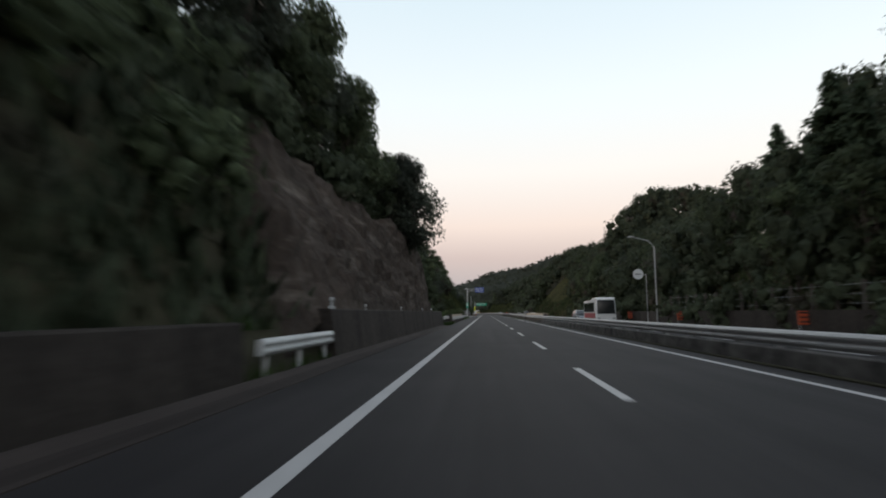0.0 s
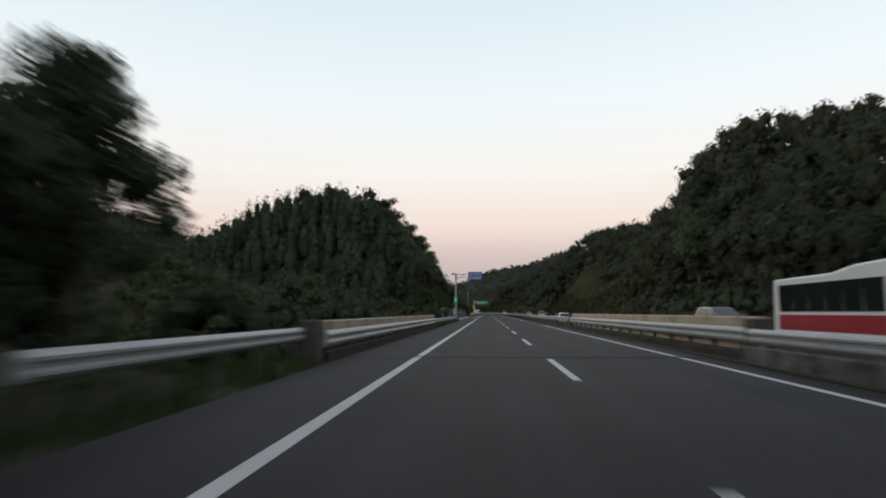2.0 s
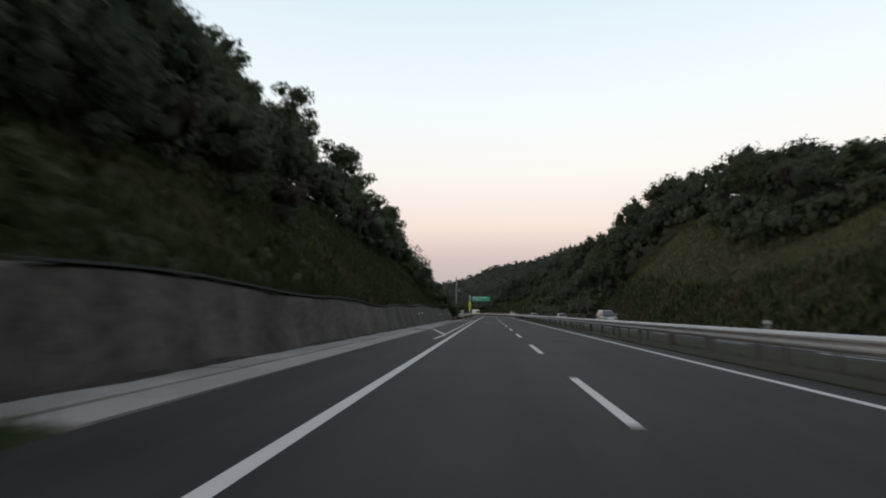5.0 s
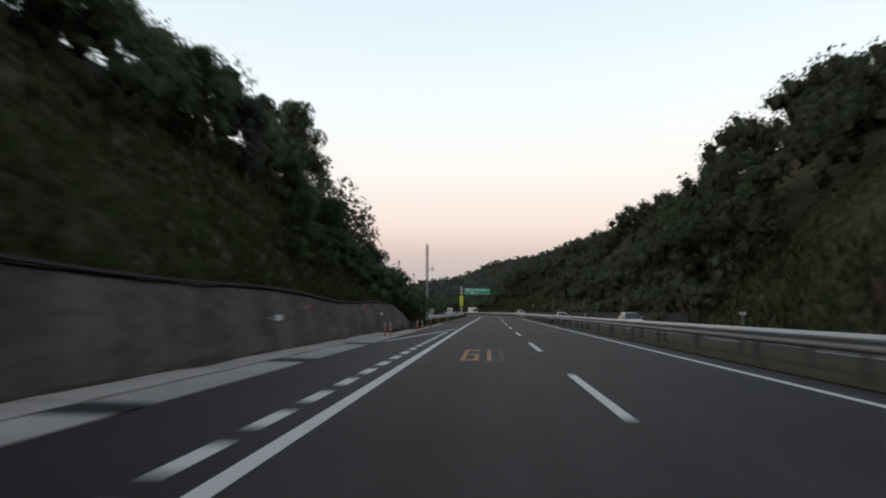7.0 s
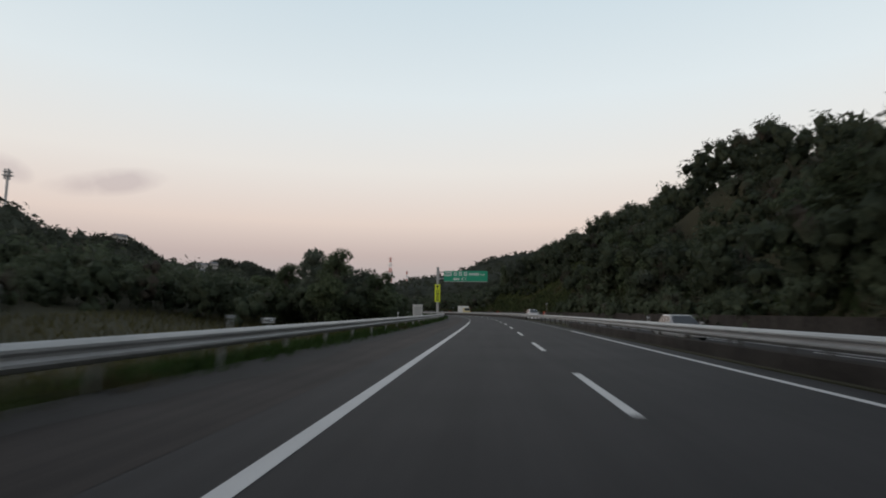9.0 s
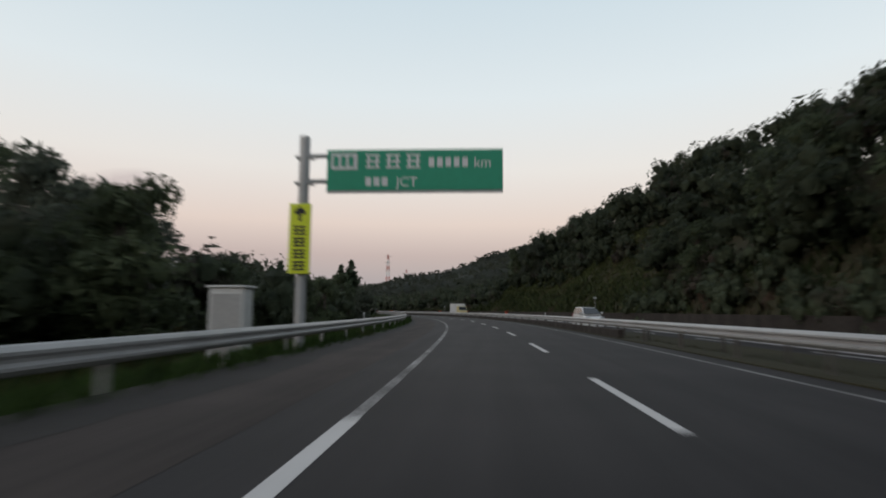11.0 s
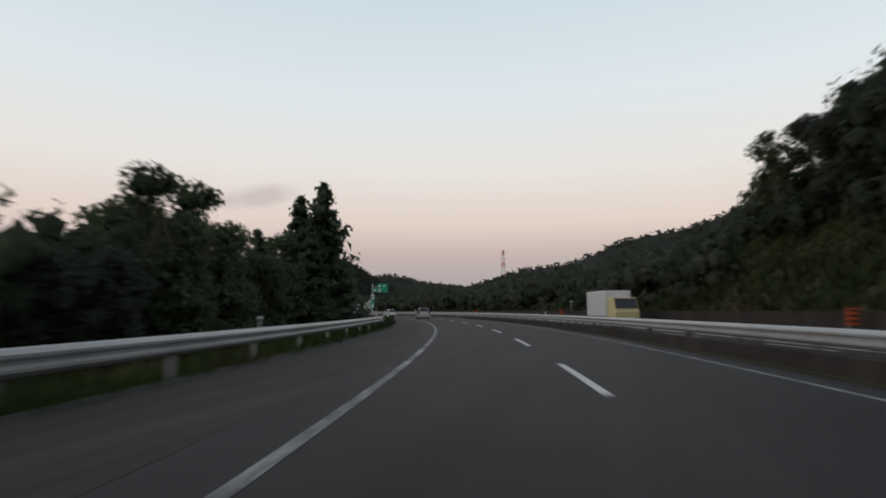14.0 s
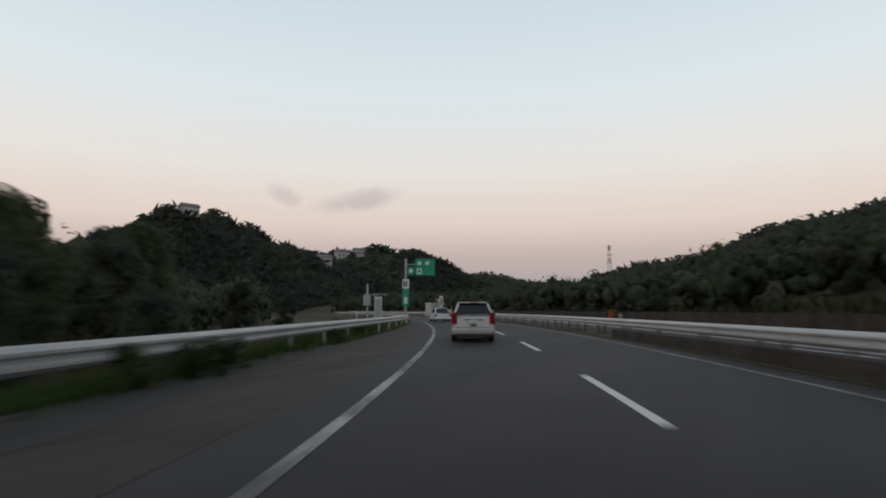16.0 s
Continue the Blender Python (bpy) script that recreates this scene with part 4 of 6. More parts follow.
BROAD_FAR = [broadleaf(31 + i, h, r, 18, 105, 0.32, M[m], lab) for i, (h, r, m, lab) in enumerate((
    (9.0, 3.6, "leaf", "dark green broad-leaved tree on a hillside"), (8.0, 3.3, "leaf_grey", "grey-green broad-leaved tree on a hillside"), (10.5, 3.3, "leaf", "tall dark tree on a wooded slope")))]
BROAD_AIRY = [broadleaf(45 + i, h, r, 26, 130, 0.19, M["leaf_grey"], "tall airy tree with thin outer twigs and gaps", 0.3, 0.2) for i, (h, r) in enumerate(((9.5, 3.4), (8.5, 3.3)))]
CEDAR = [conifer(51, 13, 4.3, M["cedar"], "tall dark conical cedar tree"), conifer(52, 11, 2.2, M["cedar"], "slim dark cedar tree with drooping boughs")]
SHRUB = [broadleaf(61 + i, 2.2, 1.5, 9, 210, 0.22, M["scrub"], "low bushy green shrub", 0.15) for i in range(2)]
for ob in SHRUB:
    ob.name = "shrub"
    tagged(ob, category="shrub")
MASTERS = BROAD_AIRY + BROAD_CLOSE + BROAD_NEAR + BROAD_FAR + CEDAR + SHRUB
spot = random.Random(5)


def plant(kinds, s, u, size=1.0, z=None, group="trees on the slopes", exact=False):
    k = kinds[spot.randrange(len(kinds))]
    z = land_at(s, u) if z is None else z
    w = size * (1.0 if exact else spot.uniform(0.85, 1.15))
    m = Matrix.LocRotScale(at(s, u, z - 0.1), Euler((spot.uniform(-0.05, 0.05), spot.uniform(-0.05, 0.05), spot.uniform(0, 6.28))), (w, w, w * (1.0 if exact else spot.uniform(0.9, 1.12))))
    return tagged(copy_thing(k, m), group=group)


def scatter(kinds, s0, s1, u0, u1, gap, size=1.0, keep=None, group="trees on the slopes"):
    """Trees on a jittered lattice between s0 and s1, u0 and u1."""
    s = s0
    while s < s1:
        u = u0
        while u < u1:
            a, b = s + spot.uniform(-0.45, 0.45) * gap, u + spot.uniform(-0.45, 0.45) * gap
            if keep is None or keep(a, b):
                plant(kinds, a, b, size, group=group)
            u += gap
        s += gap


def right_wooded(s, u):
    if 148 < s < 246:
        return u > 35 + 4 * math.sin(s * 0.2) and u < 50
    if 378 < s < 452:
        return u > 30 + 2 * math.sin(s * 0.23)
    return True


# rock cut beside the first wall
scatter(BROAD_NEAR, -18, 28, -9.5, -5.0, 4.6, 0.62)
scatter(BROAD_NEAR, -14, 36, -14, -10, 5.4, 1.1)
for s, u, k in ((33, -7.6, 0.8), (37, -7.8, 0.9), (41.5, -7.6, 0.9), (46, -7.0, 0.9), (50.5, -6.6, 0.9), (54, -5.6, 0.85), (56.0, -5.2, 0.85), (48, -10.5, 1.3), (41, -11, 1.3), (56, -9, 1.2), (61, -8, 1.0),
                (64, -9, 0.8), (67, -8.0, 0.5), (70, -10, 0.6), (73, -6.5, 0.5), (74.2, -5.4, 0.64), (68, -12, 0.8),
                (79, -10.8, 1.0), (83, -14.5, 1.0), (76, -11.5, 0.9), (88, -19, 1.0)):
    plant(BROAD_CLOSE, s, u, k)
for s, u, k in ((56.6, -4.9, 1.15), (57.9, -5.1, 1.12), (58.4, -6.2, 0.9)):
    plant(BROAD_AIRY, s, u, k)
# valley by the bridge
scatter(SHRUB, 112, 158, -9, -4.6, 3.6, 0.85, group="shrubs")
for s, u, k in ((130, -12, 0.5), (138, -11, 0.55), (146, -12, 0.6), (150, -9.5, 0.5), (155, -11, 0.7), (160, -13, 0.8), (121, -16, 0.6), (112, -20, 0.7), (140, -18, 0.8), (163, -10.5, 0.55)):
    plant(BROAD_NEAR, s, u, k)
# cut with the tall wall
scatter(BROAD_NEAR, 168, 212, -18, -13.5, 5.6, 0.92)
scatter(BROAD_NEAR, 213, 227, -18, -14.0, 5.0, 1.05)
scatter(BROAD_NEAR, 228, 238, -18, -14.5, 5.6, 0.55)
for s, u, k in ((228, -13, 0.6), (233, -12.5, 0.55), (238, -11.5, 0.5), (242, -11.5, 0.5), (246, -12.4, 0.55), (254, -17, 0.95), (259, -18.5, 1.25), (264, -20, 1.2), (267, -22.5, 1.0), (250, -19, 0.65), (254, -8.3, 0.6), (252, -6.6, 0.5), (256, -6.4, 0.36), (248, -8.5, 0.75), (235, -8, 0.5), (230, -8, 0.45)):
    plant(BROAD_CLOSE, s, u, k)
for s, u, k in ((251.5, -12.3, 1.35), (256, -12.4, 1.4), (259.5, -11.6, 0.78)):
    plant(BROAD_AIRY, s, u, k)
scatter(SHRUB, 226, 243, -7.4, -5.5, 2.4, 0.6, group="shrubs")
scatter(SHRUB, 245, 255, -7.2, -4.6, 2.4, 0.7, group="shrubs")
# fields and hedgerow inside the bend
for s, u, k in ((333, -12.5, 1.0), (338, -16, 1.15), (342, -19.5, 1.3), (336, -22, 1.25), (345, -24, 1.25), (340, -28, 1.2), (348, -30, 1.15), (345, -13, 0.68), (350, -34, 1.05), (331, -18, 1.25), (350, -15, 0.72)):
    plant(BROAD_NEAR, s, u, k)
scatter(BROAD_NEAR, 354, 444, -19, -11, 7.0, 0.66, keep=lambda s, u: spot.random() < 0.8)
for s, u, k in ((449.3, -9.4, 1.10), (450.0, -12.2, 1.03), (446.5, -10.6, 0.72), (455.5, -10.2, 0.85), (442, -13.5, 0.7), (413, -24, 0.85), (405, -31, 0.85), (419, -20, 0.7)):
    plant(CEDAR[:1] if s > 440 else CEDAR, s, u, k, group="cedars", exact=True)
for s, u, k in ((458, -10, 0.6), (463, -11, 0.55), (470, -12, 0.62), (467, -10.2, 0.5), (477, -13, 0.55), (482, -14.5, 0.72), (489, -17, 0.9), (494, -20, 0.95), (480, -19, 0.8), (500, -15, 0.45), (473, -9, 0.35), (508, -13, 0.4)):
    plant(BROAD_CLOSE, s, u, k)
for s in range(300, 520, 9):
    plant(SHRUB, s + spot.uniform(-3, 3), -5.3 - spot.random() * 2, 0.35 + 0.25 * spot.random(), group="shrubs")
for s, u, k in ((437.5, -3.4, 0.34), (439, -3.5, 0.4), (464.6, -3.5, 0.42), (466, -3.6, 0.36), (463, -3.9, 0.45), (383.5, -3.4, 0.3), (451, -4.3, 0.36), (476, -3.7, 0.32), (483, -4.0, 0.4)):
    plant(SHRUB, s, u, k, group="shrubs")
for s, u, k in ((418, -14, 0.65), (436, -11.5, 0.75),  (414, -17, 0.65), (444, -9.5, 0.6), (455, -9.0, 0.5), (447, -14, 1.0), (442, -12.5, 0.85), (440, -15, 0.88), (438, -18.5, 1.0), (446, -19, 1.0), (433, -17, 1.0)):
    plant(BROAD_NEAR, s, u, k)
for s, u, k in ((424.5, -13.8, 1.0), (429, -17.5, 1.1), (430.5, -13.6, 1.06), (434, -21, 1.1), (436.5, -16, 0.95)):
    plant(BROAD_NEAR[:2], s, u, k, exact=True)
# hill beyond the other carriageway: front row and skyline trees
for s in range(-4, 440, 8):
    if right_wooded(s, 25):
        plant(BROAD_FAR, s + spot.uniform(-2, 2), 24.5 + spot.uniform(-1.5, 2.5), 0.8)
    if not right_wooded(s, 33):
        plant(BROAD_FAR, s + spot.uniform(-2, 2), 40 + spot.uniform(-2, 3), 0.72)
    if s % 16 == 12:
        plant(BROAD_FAR, s + spot.uniform(-3, 3), 46 + spot.uniform(-5, 6), 0.8)
for s in range(452, 560, 7):
    plant(BROAD_FAR, s + spot.uniform(-2, 2), 25 + spot.uniform(-1, 9), 0.34)
for s, u, k in ((147, 32, 0.6), (150, 34, 0.65), (154, 36, 0.7), (160, 38, 0.75), (166, 39, 0.7), (149, 39, 0.7)):
    plant(BROAD_NEAR, s, u, k)
for s, u, k in ((67.8, 26.5, 0.5), (61.5, 27, 0.62), (50, 26.5, 0.75), (54.5, 27.5, 0.7), (45, 27, 0.8), (38, 28, 0.85)):
    plant(CEDAR, s, u, k, group="cedars")
for s, u, k in ((271, 30, 0.75), (276, 31, 0.8), (281, 33, 0.75), (257, 38, 0.75), (250, 40, 0.75), (262, 35, 0.75), (444, 30, 0.8), (449, 33, 0.75), (455, 36, 0.7), (476, 37, 0.62), (470, 34, 0.55), (486, 40, 0.55), (481, 36, 0.5)):
    plant(BROAD_FAR, s, u, k)
for s, u, k in ((442, 31.5, 0.92), (437, 30.0, 0.86), (443, 34.5, 0.8), (432, 30.0, 0.95)):
    plant(BROAD_CLOSE[1:], s, u, k, exact=True)
for ob in MASTERS:
    for o in (*ob.children, ob):
        bpy.data.objects.remove(o)


# ---- woods and ground cover that nobody could count
def world_of(s, u, z):
    h = np.interp(s, STEP, HEAD)
    return np.stack([np.interp(s, STEP, LINE_X) + u * np.cos(h), np.interp(s, STEP, LINE_Y) + u * np.sin(h), z], -1)


def canopy(name, seed, s0, s1, u0, u1, gap, tall, per, size, material, label, keep=None):
    """A wood seen from afar: domes of leaf sprays on the slope, one dome a tree."""
    rng = np.random.default_rng(seed)
    ss, uu = np.meshgrid(np.arange(s0, s1, gap), np.arange(u0, u1, gap))
    ss, uu = ss.ravel() + rng.uniform(-0.5, 0.5, ss.size) * gap, uu.ravel() + rng.uniform(-0.5, 0.5, ss.size) * gap
    if keep is not None:
        ok = keep(ss, uu)
        ss, uu = ss[ok], uu[ok]
    base = world_of(ss, uu, land(ss, uu))
    n = len(ss)
    h = tall * rng.uniform(0.75, 1.25, n)
    r = gap * rng.uniform(0.5, 0.75, n)
    per = int(per * 1.25)
    # the inside of each crown: a cluster of lumps, with leaf sprays over every lump
    lumps = 9 if size < 0.5 else 4
    e = rng.normal(0, 1, (n, lumps, 3))
    e[:, :, 2] = np.abs(e[:, :, 2]) - 0.15
    if lumps > 4:
        e[:, :2, 2] = -np.abs(e[:, :2, 2]) - 0.5
    e /= np.linalg.norm(e, axis=2, keepdims=True)
    heart = (base + np.stack([0 * h, 0 * h, h * 0.60], -1))[:, None, :] + e * (r[:, None, None] * rng.uniform(0.35, 0.66, (n, lumps, 1))) * np.array((1, 1, 1.25))
    fat = r[:, None] * rng.uniform(0.32, 0.48, (n, lumps)) * (1.0 if lumps > 4 else 1.2)
    cq, cw = core_quads(rng, heart.reshape(-1, 3), fat.ravel() * 0.74, 4, 2, -0.7)
    cw = cw + 0.3 * np.repeat(e.reshape(-1, 1, 3), 8, axis=0)
    pick = rng.integers(0, lumps, (n, per))
    row = np.arange(n)[:, None]
    d = rng.normal(0, 1, (n, per, 3)) + 1.1 * e[row, pick]
    d /= np.linalg.norm(d, axis=2, keepdims=True)
    pos = heart[row, pick] + d * (fat[row, pick] * rng.uniform(0.8, 1.4, (n, per)))[..., None]
    soft = 0.3 * d + 0.3 * e[row, pick] + rng.normal(0, 0.45, (n, per, 3)) + np.array((0, 0, 0.5))
    me = quads_of(name, cq, material, cw, leaf_tris(rng, pos.reshape(-1, 3), d.reshape(-1, 3), size), soft.reshape(-1, 3))
    return tagged(new(name, me), label, "woods", kind="stuff")


def spires(name, seed, s0, s1, u0, u1, gap, tall, wide, per, size, material, label, keep=None):
    """A planted wood of cedars seen from afar: narrow cones of drooping sprays with pointed tips."""
    rng = np.random.default_rng(seed)
    ss, uu = np.meshgrid(np.arange(s0, s1, gap), np.arange(u0, u1, gap))
    ss, uu = ss.ravel() + rng.uniform(-0.45, 0.45, ss.size) * gap, uu.ravel() + rng.uniform(-0.45, 0.45, ss.size) * gap
    if keep is not None:
        ok = keep(ss, uu)
        ss, uu = ss[ok], uu[ok]
    n = len(ss)
    base = world_of(ss, uu, land(ss, uu))
    h, r = tall * rng.uniform(0.8, 1.15, n), wide * rng.uniform(0.8, 1.2, n)
    k = 1 - rng.random((n, per)) ** 0.75 * 0.88
    a = rng.uniform(0, 2 * math.pi, (n, per))
    reach = r[:, None] * (1 - k) ** 0.58 * rng.uniform(0.45, 1.1, (n, per)) * (1 + 0.18 * np.sin(k * 55 + a))
    off = np.stack([np.cos(a) * reach, np.sin(a) * reach, h[:, None] * k - 0.25 * reach], -1)
    pos = base[:, None, :] + off
    way = np.stack([np.cos(a) * 0.8, np.sin(a) * 0.8, 0.5 + 0 * a], -1)
    soft = 0.45 * way + rng.normal(0, 0.4, (n, per, 3)) + np.array((0, 0, 0.4))
    heart = base[:, None, :] + np.stack([0 * h[:, None] + 0 * k[:, :3], 0 * k[:, :3], h[:, None] * np.array((0.2, 0.42, 0.62))], -1)
    cq, cw = core_quads(rng, heart.reshape(-1, 3), (r[:, None] * np.array((0.62, 0.5, 0.34))).ravel(), 5, 3, -1.0, 1.7)
    me = quads_of(name, cq, material, cw, leaf_tris(rng, pos.reshape(-1, 3), way.reshape(-1, 3), size), soft.reshape(-1, 3))
    return tagged(new(name, me), label, "woods", kind="stuff")


def right_keep(s, u):
    bare = (s > 148) & (s < 236 + 1.1 * (36 - u)) & (u < 36 + 3 * np.sin(s * 0.2)) | (s > 378) & (s < 448) & (u < 30 + 2 * np.sin(s * 0.23))
    return ~bare


canopy("hill_woods", 71, -40, 446, 24, 52, 4.4, 7.8, 184, 0.40, M["woods"], "dense dark woods on the near hillside", right_keep)
canopy("hill_woods", 75, 446, 700, 25, 75, 4.6, 3.2, 66, 0.43, M["woods"], "low dark woods beyond the carriageway")
canopy("hill_woods", 76, -40, 446, 52, 70, 6.0, 7.5, 49, 0.96, M["woods"], "dense dark woods on the upper hillside")
spires("cedar_woods", 72, 140, 236, -90, -13.5, 2.3, 6.4, 1.8, 140, 0.28, M["needle"], "dark planted cedar wood on a hill across the valley", lambda s, u: ((u < -17) | (s < 168)) & (s < 200 - 0.3 * (u + 20)))
canopy("hill_woods", 77, 92, 138, -110, -44, 4.6, 6.5, 160, 0.42, M["woods"], "dense dark woods in the valley")
canopy("hill_woods", 105, 172, 222, -34, -18, 4.2, 7.0, 150, 0.40, M["woods"], "dense dark woods behind the cut")
canopy("kudzu_bank", 104, 106, 152, -40, -5.0, 1.7, 1.3, 150, 0.25, M["kudzu"], "bright green creeper thicket over a spur in the valley", lambda s, u: np.abs(s - 118 + 0.4 * u) < 17)
canopy("hill_woods", 73, -40, 76, -34, -13, 4.6, 8.0, 147, 0.43, M["woods"], "dense woods above a rock cut")
canopy("hill_woods", 74, 280, 700, -190, -84, 9.5, 8.0, 31, 1.43, M["far_woods"], "distant wooded rise beyond the fields")
canopy("bank_woods", 93, -24, 29, -13, -3.7, 1.9, 2.0, 190, 0.22, M["leaf"], "dense dark bushes and creepers on a bank")
canopy("bank_woods", 103, 28, 64, -11.2, -5.7, 2.2, 2.2, 150, 0.24, M["woods"], "bushes along the top of a rock face")
canopy("bank_woods", 94, 62, 86, -16, -4.6, 3.0, 3.0, 232, 0.26, M["leaf"], "dense dark bushes on a bank above the stream")
canopy("bank_woods", 99, 238, 257.5, -9.6, -5.2, 2.0, 3.3, 208, 0.23, M["leaf"], "dense dark bushes at the end of the cut")
canopy("bank_woods", 95, 110, 178, -20, -8.6, 3.0, 3.4, 208, 0.28, M["woods"], "bushes on the valley side")
canopy("hill_woods", 96, 163, 246, -21, -12.8, 3.6, 4.6, 246, 0.28, M["woods"], "dense bushes and young trees above the cut slope")
canopy("bank_woods", 101, 372, 452, 29, 41, 3.2, 2.4, 110, 0.34, M["woods"], "bushes along the top of a steep slope")
canopy("bank_woods", 102, 146, 238, 34, 44, 3.2, 2.6, 110, 0.34, M["woods"], "bushes along the top of a steep slope")
canopy("bank_woods", 106, -40, 140, 21.4, 26, 2.7, 2.4, 110, 0.30, M["woods"], "dark bushes along the foot of the wooded hill")
canopy("bank_woods", 108, 253, 372, 21.4, 26, 2.7, 2.4, 110, 0.30, M["woods"], "dark bushes along the foot of the wooded hill")
canopy("hedge_woods", 97, 268, 335, -92, -46, 5.4, 3.4, 108, 0.43, M["woods"], "dark bushes across the fields")
canopy("hedge_woods", 98, 335, 640, -96, -56, 6.5, 6.5, 57, 0.77, M["woods"], "dark woods beyond the fields")
canopy("hedge_woods", 78, 330, 452, -56, -14, 4.6, 5.6, 123, 0.40, M["woods"], "dark hedgerow trees in the fields")
canopy("hedge_woods", 79, 452, 600, -60, -20, 5.0, 5.6, 115, 0.42, M["woods"], "dark hedgerow trees in the fields")


def cover(name, seed, s0, s1, u0, u1, count, height, material, label, lean=0.35, wide=0.35, keep=None):
    """Grass and scrub: upright blades or sprays on the ground."""
    rng = np.random.default_rng(seed)
    s, u = rng.uniform(s0, s1, count), rng.uniform(u0, u1, count)
    clump = np.sin(s * 1.7 + 2 * np.sin(u * 2.1)) * np.sin(u * 2.6 + s * 0.4) + rng.normal(0, 0.5, count)
    ok = clump > -0.5
    if keep is not None:
        ok &= keep(s, u)
    s, u = s[ok], u[ok]
    n = len(s)
    p = world_of(s, u, land(s, u) - 0.03)
    a = rng.uniform(0, 2 * math.pi, n)
    side = np.stack([np.cos(a), np.sin(a), 0 * a], -1)
    h = height * rng.uniform(0.4, 1.25, n)[:, None]
    tip = p + np.stack([rng.normal(0, lean, n), rng.normal(0, lean, n), np.ones(n)], -1) * h
    w = side * h * wide * rng.uniform(0.5, 1.0, (n, 1))
    up = np.cross(world_of(s, u + 0.8, land(s, u + 0.8)) - p, world_of(s + 0.8, u, land(s + 0.8, u)) - p)
    up = up / (np.linalg.norm(up, axis=1, keepdims=True) + 1e-9) + rng.normal(0, 0.4, (n, 3))
    me = quads_of(name, np.zeros((0, 4, 3)), material, np.zeros((0, 4, 3)), np.stack([p - w * 0.6, p + w * 0.6, tip], 1), up)
    return tagged(new(name, me), label, "grass", kind="stuff")


cover("verge_grass", 81, 256, 520, -6.2, -3.25, 70000, 0.30, M["grass"], "rough green grass on the verge below the guard rail", wide=0.16)
cover("verge_grass", 107, 468, 560, -4.6, -1.3, 16000, 0.34, M["grass"], "rough green grass where the shoulder narrows", wide=0.16, keep=lambda s, u: u < np.interp(s, EDGE_S, EDGE_U) - 0.1)
cover("verge_weeds", 80, 256, 520, -4.7, -3.45, 20000, 0.48, M["grass"], "tall weeds under the guard rail", wide=0.2)
cover("verge_grass", 82, 112.8, 152, -6.5, -2.2, 12000, 0.36, M["grass"], "rough green grass by the guard rail", wide=0.16)
cover("verge_grass", 83, 21, 80, -4.4, -2.0, 13000, 0.34, M["grass"], "grass tufts at the foot of a wall", wide=0.16, keep=lambda s, u: (s < 28) & (s > 22.5) & (u < -2.6) | (s > 68))
cover("slope_scrub", 84, 150, 246, -15, -5.0, 60000, 0.42, M["cut_grass"], "tangled grass and scrub on a cut slope", wide=0.4)
cover("wall_top_grass", 109, 152, 246, -5.7, -4.78, 9000, 0.42, M["cut_grass"], "grass hanging over the top of the sprayed wall", wide=0.3)
cover("slope_scrub", 85, 138, 252, 21, 40, 130000, 0.42, M["slope_dry"], "brownish grass and scrub on a steep slope", wide=0.4)
cover("slope_scrub", 86, 372, 456, 21, 33, 70000, 0.45, M["cut_grass"], "brown and green scrub on a steep slope", wide=0.4)
cover("field_grass", 87, 250, 520, -44, -6, 42000, 0.8, M["dry_grass"], "tall dry grass in the fields", wide=0.18)
cover("median_grass", 88, 110, 560, 8.6, 10.3, 22000, 0.26, M["dry_grass"], "dry weeds between the guard rails", wide=0.2)
cover("median_grass", 89, 112, 256, 7.85, 8.5, 7000, 0.22, M["grass"], "weeds along the median edge", wide=0.2)
cover("hill_undergrowth", 90, -20, 560, 20.8, 26, 30000, 0.9, M["scrub"], "undergrowth at the foot of the wooded hill", wide=0.45)
cover("rock_plants", 91, -30, 76, -9, -4.3, 3000, 0.5, M["scrub"], "plants clinging to the rock face", wide=0.4, keep=lambda s, u: np.sin(s * 0.6) + np.sin(u * 3 + s) > 0.7)

cover("bank_foliage", 92, -30, 29, -8.6, -3.5, 15000, 0.8, M["woods"], "dense dark creepers hanging over a wall", wide=0.45)
# the rock face of the first cut
rng = np.random.default_rng(7)
rs, rw = np.arange(24, 72, 0.7), np.linspace(0, 1, 22)
verts, faces = [], []
for i, s in enumerate(rs):
    for j, k in enumerate(rw):
        w_ = 3.12 + (2.7 - 1.35 * float(ease(s, 42, 58))) * k ** 1.15
        rough = 0.5 * noise.noise((s * 0.35, k * 5, 3.1)) + 0.28 * noise.noise((s * 1.1, k * 11, 7.7)) + 0.12 * noise.noise((s * 2.7, k * 23, 1.7))
        end = float((1 - ease(s, 60, 69)) * ease(s, 23, 29))
        verts.append(at(s, -(w_ - rough * min(1, 4 * k) * 0.8), (1.0 + 6.4 * k) * end - 0.3 * (1 - end) + rough * 0.6 * end))
n = len(rw)
faces = [(i * n + j, i * n + j + 1, (i + 1) * n + j + 1, (i + 1) * n + j) for i in range(len(rs) - 1) for j in range(n - 1)]
tagged(new("rock_face", mesh_of("rock_face", verts, faces, M["rock"])), "steep brown weathered rock face of a road cut", "rock", kind="structure")
# far hills
HILLS = []


def hill_top(x, y):
    """The ground height of the far hills at a place."""
    best = -8.0
    for hx, hy, rx, ry, h, seed, turn in HILLS:
        c_, s_ = math.cos(turn), math.sin(turn)
        ex, ey = ((x - hx) * c_ + (y - hy) * s_) / rx, (-(x - hx) * s_ + (y - hy) * c_) / ry
        wob = 1 + 0.13 * math.sin(ex * 6 + seed) + 0.08 * math.cos(ey * 9 + ex * 4 + seed) + 0.05 * math.sin(ex * 17 + seed)
        best = max(best, h * max(0.0, 1 - ex * ex - ey * ey) * wob - 8)
    return best


